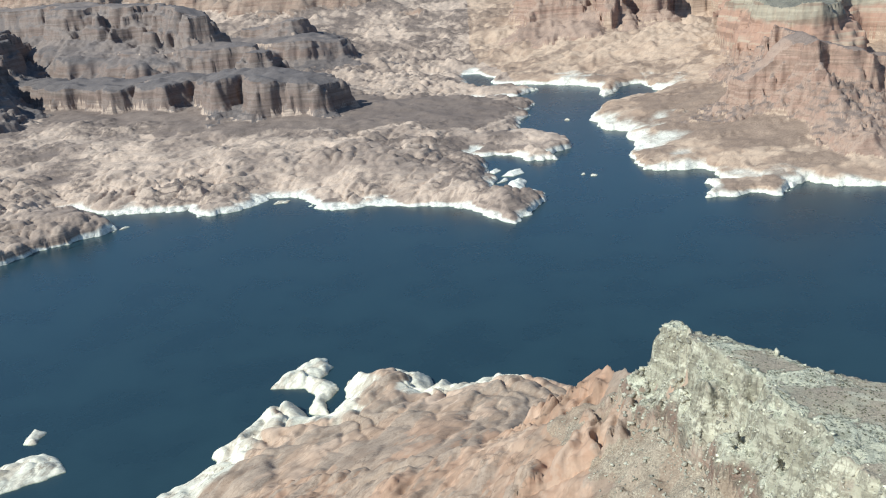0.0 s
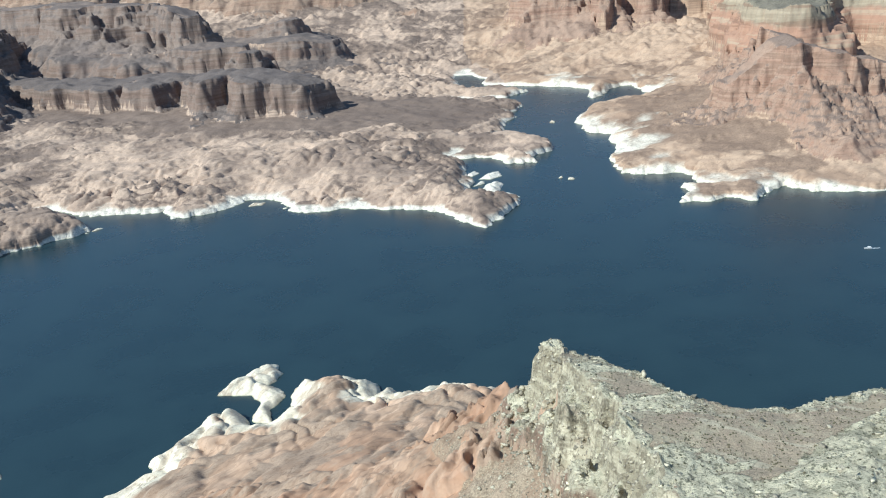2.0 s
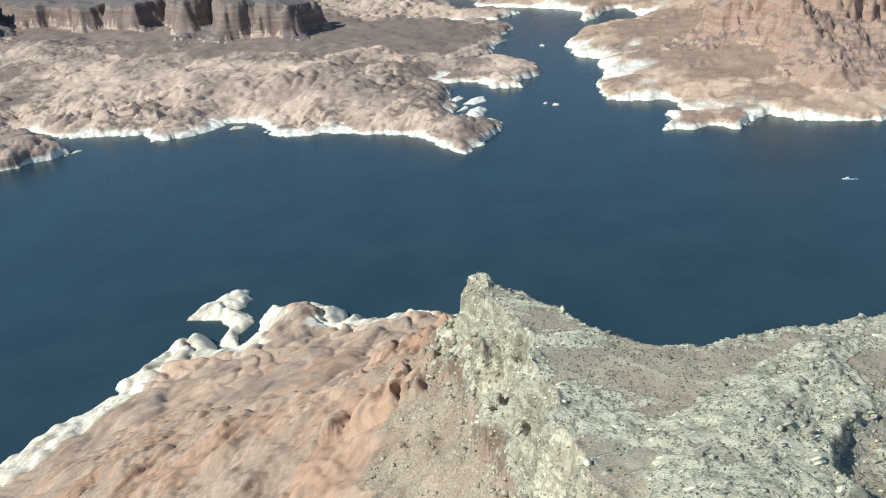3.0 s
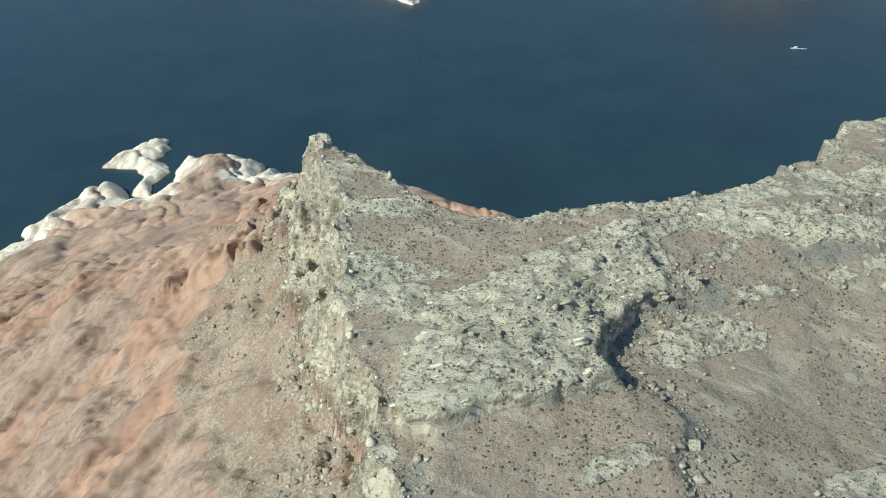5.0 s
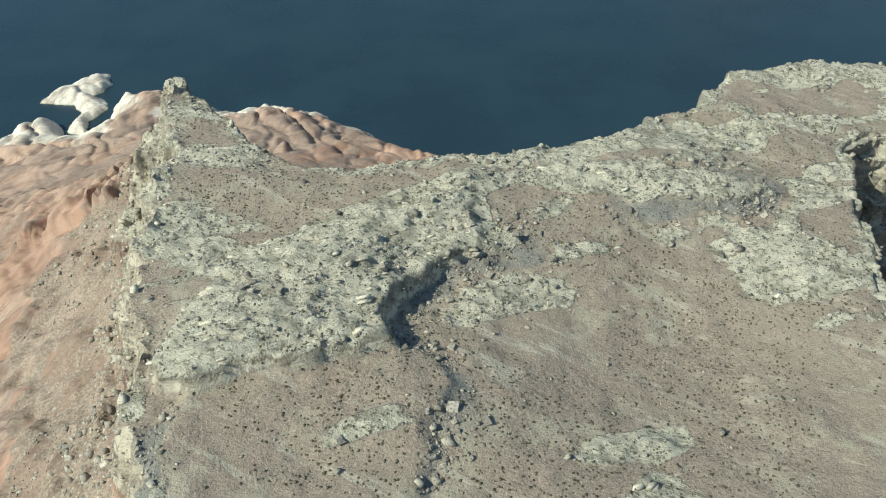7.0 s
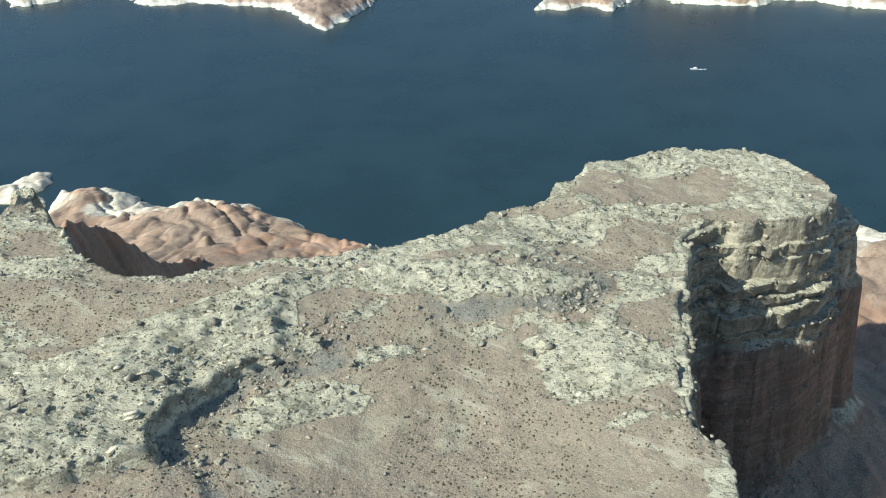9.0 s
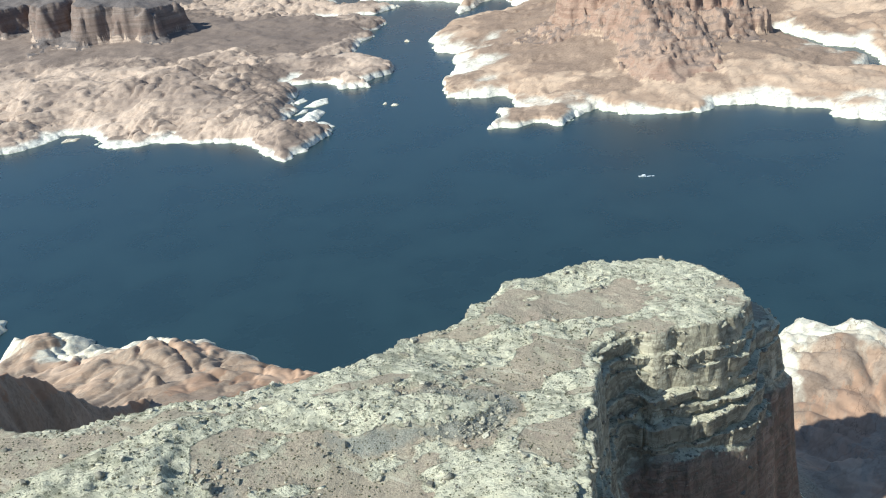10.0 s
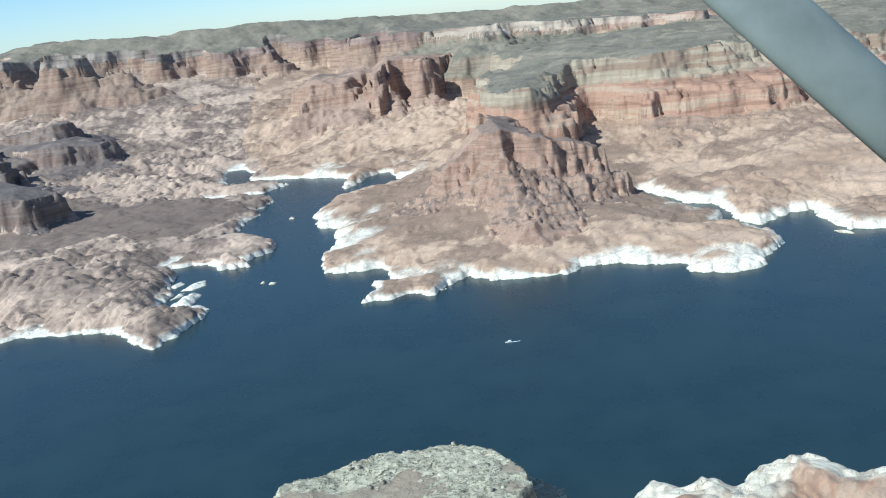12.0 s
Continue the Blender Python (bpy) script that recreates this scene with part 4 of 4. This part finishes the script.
# ---- loose rock and scrub on the headland ----
def stone_mesh(seed, points=11, flat=0.8, name="boulder"):
    """An angular broken block: the hull of scattered points."""
    rng = random.Random(seed)
    bm = bmesh.new()
    for k in range(points):
        v = Vector((1 if k & 1 else -1, 1 if k & 2 else -1, 1 if k & 4 else -1)) * 0.42
        v += Vector((rng.uniform(-0.22, 0.22), rng.uniform(-0.22, 0.22), rng.uniform(-0.22, 0.22)))
        bm.verts.new((v.x, v.y, max(v.z * flat, -0.3)))
    made = bmesh.ops.convex_hull(bm, input=bm.verts)
    bmesh.ops.delete(bm, geom=[g for g in made["geom_interior"] if isinstance(g, bmesh.types.BMVert)], context="VERTS")
    bmesh.ops.triangulate(bm, faces=bm.faces)
    bmesh.ops.recalc_face_normals(bm, faces=bm.faces)
    me = bpy.data.meshes.new(name)
    bm.to_mesh(me), bm.free()
    return me


def stone_material(name, low, high):
    m = Nodes(name)
    info = m.tree.nodes.new("ShaderNodeObjectInfo").outputs["Random"]
    isle = m.tree.nodes["Geometry"].outputs["Random Per Island"]
    pick = m.math("FRACT", m.math("ADD", info, isle))
    colour = m.mix(pick, low, high)
    colour = m.mix(m.ramp(m.noise(1.5, 4, 0.7), 0.45, 0.7), colour, tuple(c * 0.5 for c in low))
    m.bump(m.noise(3.0, 4, 0.7), 0.6, 0.15)
    return m.done(colour, 0.95)


def scrub_material():
    m = Nodes("dry_scrub")
    isle = m.tree.nodes["Geometry"].outputs["Random Per Island"]
    return m.done(m.mix(isle, (0.075, 0.075, 0.04), (0.15, 0.125, 0.075)), 1.0)


stone_mat, scrub_mat = stone_material("loose_caprock", (0.45, 0.395, 0.275), (0.75, 0.675, 0.48)), scrub_material()
rubble_mat = stone_material("grey_rubble", (0.22, 0.195, 0.145), (0.52, 0.46, 0.335))
rng = np.random.default_rng(11)


def ground_at(px, py):
    """Height of the built ground by the grid's own corners."""
    i = np.clip(np.searchsorted(ys, py) - 1, 0, len(ys) - 2)
    j = np.clip(np.searchsorted(xs, px) - 1, 0, len(xs) - 2)
    v, u = (py - ys[i]) / (ys[i + 1] - ys[i]), (px - xs[j]) / (xs[j + 1] - xs[j])
    return (Z[i, j] * (1 - u) + Z[i, j + 1] * u) * (1 - v) + (Z[i + 1, j] * (1 - u) + Z[i + 1, j + 1] * u) * v, i, j


def scatter(count, weight, box):
    """Places on the ground, as thick as weight says."""
    px, py = rng.uniform(box[0], box[2], count), rng.uniform(box[1], box[3], count)
    pz, i, j = ground_at(px, py)
    keep = rng.random(count) < weight[i, j]
    return px[keep], py[keep], pz[keep]


def joined(name, shapes, px, py, pz, sizes, material, label, category, squash=0.8, strike=None):
    """Many small loose pieces in one mesh."""
    verts, tris, base = [], [], 0
    parts = [(np.array([v.co[:] for v in me.vertices]), np.array([p.vertices[:] for p in me.polygons])) for me in shapes]
    for k in range(len(px)):
        co, face = parts[k % len(parts)]
        a = rng.uniform(0, 6.28) if strike is None else strike + rng.normal(0, 0.22)
        c, n = math.cos(a), math.sin(a)
        sx, sy, sz = sizes[k] * rng.uniform(0.7, 1.4), sizes[k] * rng.uniform(0.7, 1.2), sizes[k] * squash * rng.uniform(0.6, 1.1)
        if strike is not None:
            sx, sy = sx * 1.8, sy * 0.8
        q = co * (sx, sy, sz)
        verts.append(np.stack([q[:, 0] * c - q[:, 1] * n + px[k], q[:, 0] * n + q[:, 1] * c + py[k], q[:, 2] + pz[k] + 0.12 * sz], -1))
        tris.append(face + base)
        base += len(co)
    verts, tris = np.concatenate(verts), np.concatenate(tris)
    me = bpy.data.meshes.new(name)
    me.vertices.add(len(verts)), me.loops.add(tris.size), me.polygons.add(len(tris))
    me.vertices.foreach_set("co", verts.ravel().astype(np.float32))
    me.loops.foreach_set("vertex_index", tris.ravel().astype(np.int32))
    me.polygons.foreach_set("loop_start", np.arange(0, tris.size, 3, dtype=np.int32))
    me.update(calc_edges=True)
    me.materials.append(material)
    return tagged(new(name, me), label, category, kind="stuff")


top_zone = (R < 0) & (Y > 120)
foot = 1.3 * debris * top_zone
rough = np.clip(L * 0.28 * smooth(fbm(X, Y, 16, 3, 401), -0.4, 0.5) + 1.0 * foot * smooth(fbm(X, Y, 14, 3, 405), -0.5, 0.4), 0, 1) * top_zone
apron = S * (R > 10) * smooth(fbm(X, Y, 30, 3, 403), -0.3, 0.6)
pebbles = [stone_mesh(20 + k, 7, 0.8, "rubble") for k in range(8)]
px, py, pz = scatter(130000, np.clip(rough + 0.34 * apron + 0.02 * top_zone, 0, 1), (20, 125, 440, 460))
joined("rubble", pebbles, px, py, pz, 0.35 + 0.5 * rng.pareto(3.0, len(px)).clip(0, 4), rubble_mat, "scattered grey-cream rock rubble on the mesa", "rubble")
slabs = [stone_mesh(60 + k, 8, 0.5, "slab") for k in range(6)]
px, py, pz = scatter(24000, np.clip(L * 0.75 * smooth(fbm(X * 0.6 + Y * 0.4, Y * 1.4 - X * 0.6, 15, 3, 409), -0.35, 0.4), 0, 1) * top_zone, (75, 125, 440, 460))
joined("rock_slabs", slabs, px, py, pz - 0.22, 0.6 + 0.6 * rng.pareto(3.0, len(px)).clip(0, 2.5), stone_mat, "broken cream caprock slabs covering the ledges", "rock slabs", 0.6, 0.42)
blocks = [stone_mesh(90 + k, 9, 0.95, "block") for k in range(8)]
crest = np.where(R > -2.5, 1.0, 0.0) * np.where(R < 15, 1.0, 0.0) * (X < 130) * (Y > 140) * (Y < 370) * 0.6 * smooth(fbm(X, Y, 12, 3, 421), -0.5, 0.4)
crest = crest + 0.06 * (R > -2.5) * (R < 2.0) * smooth(fbm(X, Y, 10, 3, 423), -0.3, 0.4) * (Y > 130)
px, py, pz = scatter(32000, np.clip(crest, 0, 1), (60, 140, 440, 460))
joined("rock_blocks", blocks, px, py, pz - 0.3, 0.6 + 0.6 * rng.pareto(2.6, len(px)).clip(0, 3.0), stone_mat, "jutting cream caprock blocks along the mesa brink", "rock blocks", 1.1)
face = (R > 0.5) * (R < 24) * (X < 132) * (Y > 130) * (Y < 372) * (0.35 + 0.65 * smooth(fbm(X, Y, 10, 3, 427), -0.4, 0.4))
px, py, pz = scatter(20000, np.clip(face, 0, 1), (40, 130, 140, 375))
joined("face_blocks", blocks, px, py, pz - 0.35, 0.5 + 0.6 * rng.pareto(2.6, len(px)).clip(0, 3.0), rubble_mat, "broken grey and cream blocks on the steep mesa face", "rock blocks", 1.0)
spots = np.concatenate(LEDGE_SPOTS)
spots = spots[rng.random(len(spots)) < 0.22]
spots = spots + rng.normal(0, 0.6, spots.shape)
joined("ledge_blocks", blocks, spots[:, 0], spots[:, 1], spots[:, 2] - 0.5, 0.8 + 0.8 * rng.pareto(2.6, len(spots)).clip(0, 2.5), rubble_mat, "broken blocks crowding the cliff ledges", "rock blocks", 0.9)
open_ground = top_zone * (1 - 0.75 * L) * smooth(fbm(X, Y, 45, 3, 407), -0.6, 0.3)
px, py, pz = scatter(60000, np.clip(open_ground * 0.5 + 0.5 * L * top_zone * smooth(fbm(0.5 * X + 0.22 * Y, Y - 0.45 * X, 8, 3, 425), 0.1, 0.45), 0, 1), (90, 125, 440, 460))
joined("scrub", pebbles, px, py, pz, 0.35 + 0.4 * rng.random(len(px)), scrub_mat, "small dry desert shrubs dotting the gravel", "shrubs", 0.7)
stones = [stone_mesh(k, 10) for k in range(9)]
for me in stones:
    me.materials.append(rubble_mat)
px, py, pz = scatter(9000, np.clip(rough * 0.9 + 0.12 * apron, 0, 1), (60, 140, 430, 440))
for k in range(min(290, len(px))):
    size = 0.9 + 1.7 * rng.random() ** 2.5
    ob = new("boulder", stones[k % 9])
    ob.matrix_world = Matrix.LocRotScale((px[k], py[k], pz[k] + 0.1 * size), Euler((rng.uniform(-0.3, 0.3), rng.uniform(-0.3, 0.3), rng.uniform(0, 6.28))), (size * rng.uniform(0.8, 1.4), size, size * rng.uniform(0.6, 1.0)))
    tagged(ob, "angular grey-cream caprock boulder lying on the mesa", "boulder", "boulders on the mesa")


# ---- boat ----
def paint(name, colour, rough=0.4, metal=0.0, spots=3.0):
    m = Nodes(name)
    m.bsdf.inputs["Metallic"].default_value = metal
    dirt = m.noise(spots, 5, 0.6)
    return m.done(m.mix(m.ramp(dirt, 0.4, 0.75), colour, tuple(c * 0.7 for c in colour)), m.math("ADD", rough, m.math("MULTIPLY", dirt, 0.15)))


def part(name, bm, material, parent, label="", smooth_shade=False):
    me = bpy.data.meshes.new(name)
    bm.normal_update()
    bm.to_mesh(me), bm.free()
    if smooth_shade:
        me.polygons.foreach_set("use_smooth", np.ones(len(me.polygons), bool))
    me.materials.append(material)
    ob = new(name, me)
    ob.parent = parent
    return tagged(ob, label)


def block(size, at=(0, 0, 0), bevel=0.0, taper=1.0):
    bm = bmesh.new()
    bmesh.ops.create_cube(bm, size=1)
    for v in bm.verts:
        k = taper if v.co.z > 0 else 1.0
        v.co = Vector((v.co.x * size[0] * k + at[0], v.co.y * size[1] * k + at[1], v.co.z * size[2] + at[2]))
    if bevel:
        bmesh.ops.bevel(bm, geom=bm.edges[:], offset=bevel, segments=2, affect="EDGES")
    return bm


def lathe(profile, segments=64, axis="Y"):
    """A ring-shaped body: (radius, along) pairs turned about the axis."""
    bm = bmesh.new()
    rings = []
    for k in range(segments):
        a = 2 * math.pi * k / segments
        rings.append([bm.verts.new((r * math.cos(a), w, r * math.sin(a))) for r, w in profile])
    for k in range(segments):
        here, there = rings[k], rings[(k + 1) % segments]
        for i in range(len(profile) - 1):
            bm.faces.new((here[i], there[i], there[i + 1], here[i + 1]))
    return bm


gel_white, glass_dark, foam = paint("white_gelcoat", (0.8, 0.8, 0.78), 0.3), paint("tinted_glass", (0.03, 0.04, 0.05), 0.1), paint("wake_foam", (0.72, 0.76, 0.78), 0.7, spots=0.8)
boat = thing("motorboat", "small white motorboat with a cabin running on the lake", "boat", at=(531, 1074, 0))
boat.rotation_euler = (0, 0, radians(176))
bm = block((8.4, 2.7, 1.5), (0, 0, 0.45))
for v in bm.verts:
    if v.co.x > 0:
        v.co.y *= 0.25
        v.co.x += 1.2 if v.co.z > 0.5 else 0.2
    if v.co.z < 0:
        v.co.y *= 0.6
bmesh.ops.bevel(bm, geom=bm.edges[:], offset=0.15, segments=2, affect="EDGES")
part("hull", bm, gel_white, boat)
part("cabin", block((3.4, 2.0, 1.2), (-0.3, 0, 1.8), 0.15, 0.85), gel_white, boat)
part("windscreen", block((0.12, 1.7, 0.6), (1.42, 0, 1.9), 0.02), glass_dark, boat, "dark tinted windscreen")
part("canopy", block((3.0, 2.1, 0.1), (-1.6, 0, 2.6), 0.04), gel_white, boat)
bm = bmesh.new()
edge = []
for k in range(11):
    x, w = -3.6 - k * 1.1, 1.3 - 0.06 * k
    edge.append((bm.verts.new((x, -w * (0.8 + 0.3 * math.sin(k * 1.7)), 0.06)), bm.verts.new((x, w * (0.8 + 0.3 * math.cos(k * 2.3)), 0.06))))
for (a, b), (c, d) in zip(edge, edge[1:]):
    bm.faces.new((a, b, d, c))
wake = part("boat_wake", bm, foam, None)
wake.matrix_world = Matrix.Translation((531, 1074, 0)) @ Matrix.Rotation(radians(176), 4, "Z")
tagged(wake, "pale foamy wake trailing behind the motorboat", "wake", kind="structure")

# ---- the aircraft's landing wheel, where it hangs over the mesa ----
rubber, alloy, enamel, steel = paint("tyre_rubber", (0.042, 0.062, 0.056), 0.55, spots=12), paint("rim_alloy", (0.20, 0.15, 0.11), 0.5, 0.3), paint("green_enamel", (0.035, 0.075, 0.065), 0.25), paint("white_fitting", (0.75, 0.78, 0.82), 0.35)
GEAR = (195.594, 42.527, 399.734)
gear = thing("landing_gear", "dark rubber aircraft wheel with white brake fitting below green sill", "landing gear", at=GEAR)
gear.rotation_euler = (radians(-4), radians(-7), radians(4))
tyre_profile = [(0.085, -0.055), (0.095, -0.072), (0.13, -0.082), (0.17, -0.08), (0.198, -0.062), (0.2105, -0.036), (0.2125, -0.031), (0.2085, -0.029), (0.2130, -0.026), (0.2165, 0.0),
                (0.2130, 0.026), (0.2085, 0.029), (0.2125, 0.031), (0.2105, 0.036), (0.198, 0.062), (0.17, 0.08), (0.13, 0.082), (0.095, 0.072), (0.085, 0.055), (0.085, -0.055)]
tyre = part("tyre", lathe(tyre_profile, 96), rubber, gear, "dark grooved rubber tyre", True)
rim = part("rim", lathe([(0.089, -0.062), (0.083, -0.068), (0.078, -0.06), (0.07, -0.03), (0.03, -0.024), (0.03, 0.03), (0.07, 0.035), (0.08, 0.06), (0.089, 0.055), (0.089, -0.062)], 64), alloy, gear, "dull brown metal rim", True)
part("axle", lathe([(0.001, -0.12), (0.02, -0.12), (0.022, -0.02), (0.022, 0.06), (0.001, 0.06)], 24), steel, gear, "", True)
part("brake_fitting", block((0.075, 0.04, 0.03), (-0.01, -0.085, 0.04), 0.006, 0.6), steel, gear, "white brake caliper")
for x, z in ((0.055, 0.052), (0.068, 0.075)):
    part("bolt", lathe([(0.001, -0.02), (0.007, -0.02), (0.009, 0.0), (0.009, 0.02), (0.001, 0.02)], 12), steel, gear).location = (x, -0.095, z)
bm = bmesh.new()
for drop in (0.0, -0.022):
    for x, y, z in ((-0.24, -0.390, 0.424), (0.34, -0.310, 0.462), (0.22, -0.50, 0.535), (-0.30, -0.56, 0.535)):
        bm.verts.new((x, y, z + drop))
bm.verts.ensure_lookup_table()
for loop in ((0, 1, 2, 3), (7, 6, 5, 4), (0, 4, 5, 1), (1, 5, 6, 2), (2, 6, 7, 3), (3, 7, 4, 0)):
    bm.faces.new([bm.verts[i] for i in loop])
bmesh.ops.recalc_face_normals(bm, faces=bm.faces)
bmesh.ops.bevel(bm, geom=bm.edges[:], offset=0.005, segments=2, affect="EDGES")
sill = part("door_sill", bm, enamel, gear, "dark green painted sill")
sill.matrix_parent_inverse = gear.rotation_euler.to_matrix().to_4x4().inverted()

# ---- the aircraft's wing strut, beside the end of the flight ----
strut_paint = paint("olive_grey_paint", (0.21, 0.23, 0.205), 0.35, spots=5.0)
STRUT_TOP, STRUT_FOOT, FACING = Vector((377.34, 56.915, 415.0)), Vector((378.62, 56.403, 413.538)), Vector((-0.08, -0.96, 0.26))


def bar(start, end, facing, wide, deep, rounds=28):
    """A streamlined bar: a lens-shaped section drawn along a line, its broad side towards facing."""
    along = (end - start).normalized()
    flat = along.cross(facing).normalized()
    out = flat.cross(along).normalized()
    bm = bmesh.new()
    rings = []
    for p in (start, end):
        ring = []
        for k in range(rounds):
            a = 2 * math.pi * k / rounds
            ring.append(bm.verts.new(p + flat * (wide * (0.5 * math.cos(a) - 0.05 * math.cos(a) ** 2)) + out * (deep * 0.5 * math.sin(a))))
        rings.append(ring)
    for k in range(rounds):
        bm.faces.new((rings[0][k], rings[0][(k + 1) % rounds], rings[1][(k + 1) % rounds], rings[1][k]))
    bm.faces.new(rings[0]), bm.faces.new(rings[1][::-1])
    bmesh.ops.recalc_face_normals(bm, faces=bm.faces)
    return bm


strut = thing("wing_strut", "olive-grey painted metal wing strut with a dark seam", "wing strut", at=STRUT_TOP)
zero = Vector((0, 0, 0))
part("strut_tube", bar(zero, STRUT_FOOT - STRUT_TOP, FACING, 0.125, 0.05), strut_paint, strut, "", True)
edge = Vector((0.047, 0.012, 0.037))
part("seam", bar(edge, edge + STRUT_FOOT - STRUT_TOP, FACING, 0.016, 0.03, 10), rubber, strut, "dark rubber sealing strip", True)
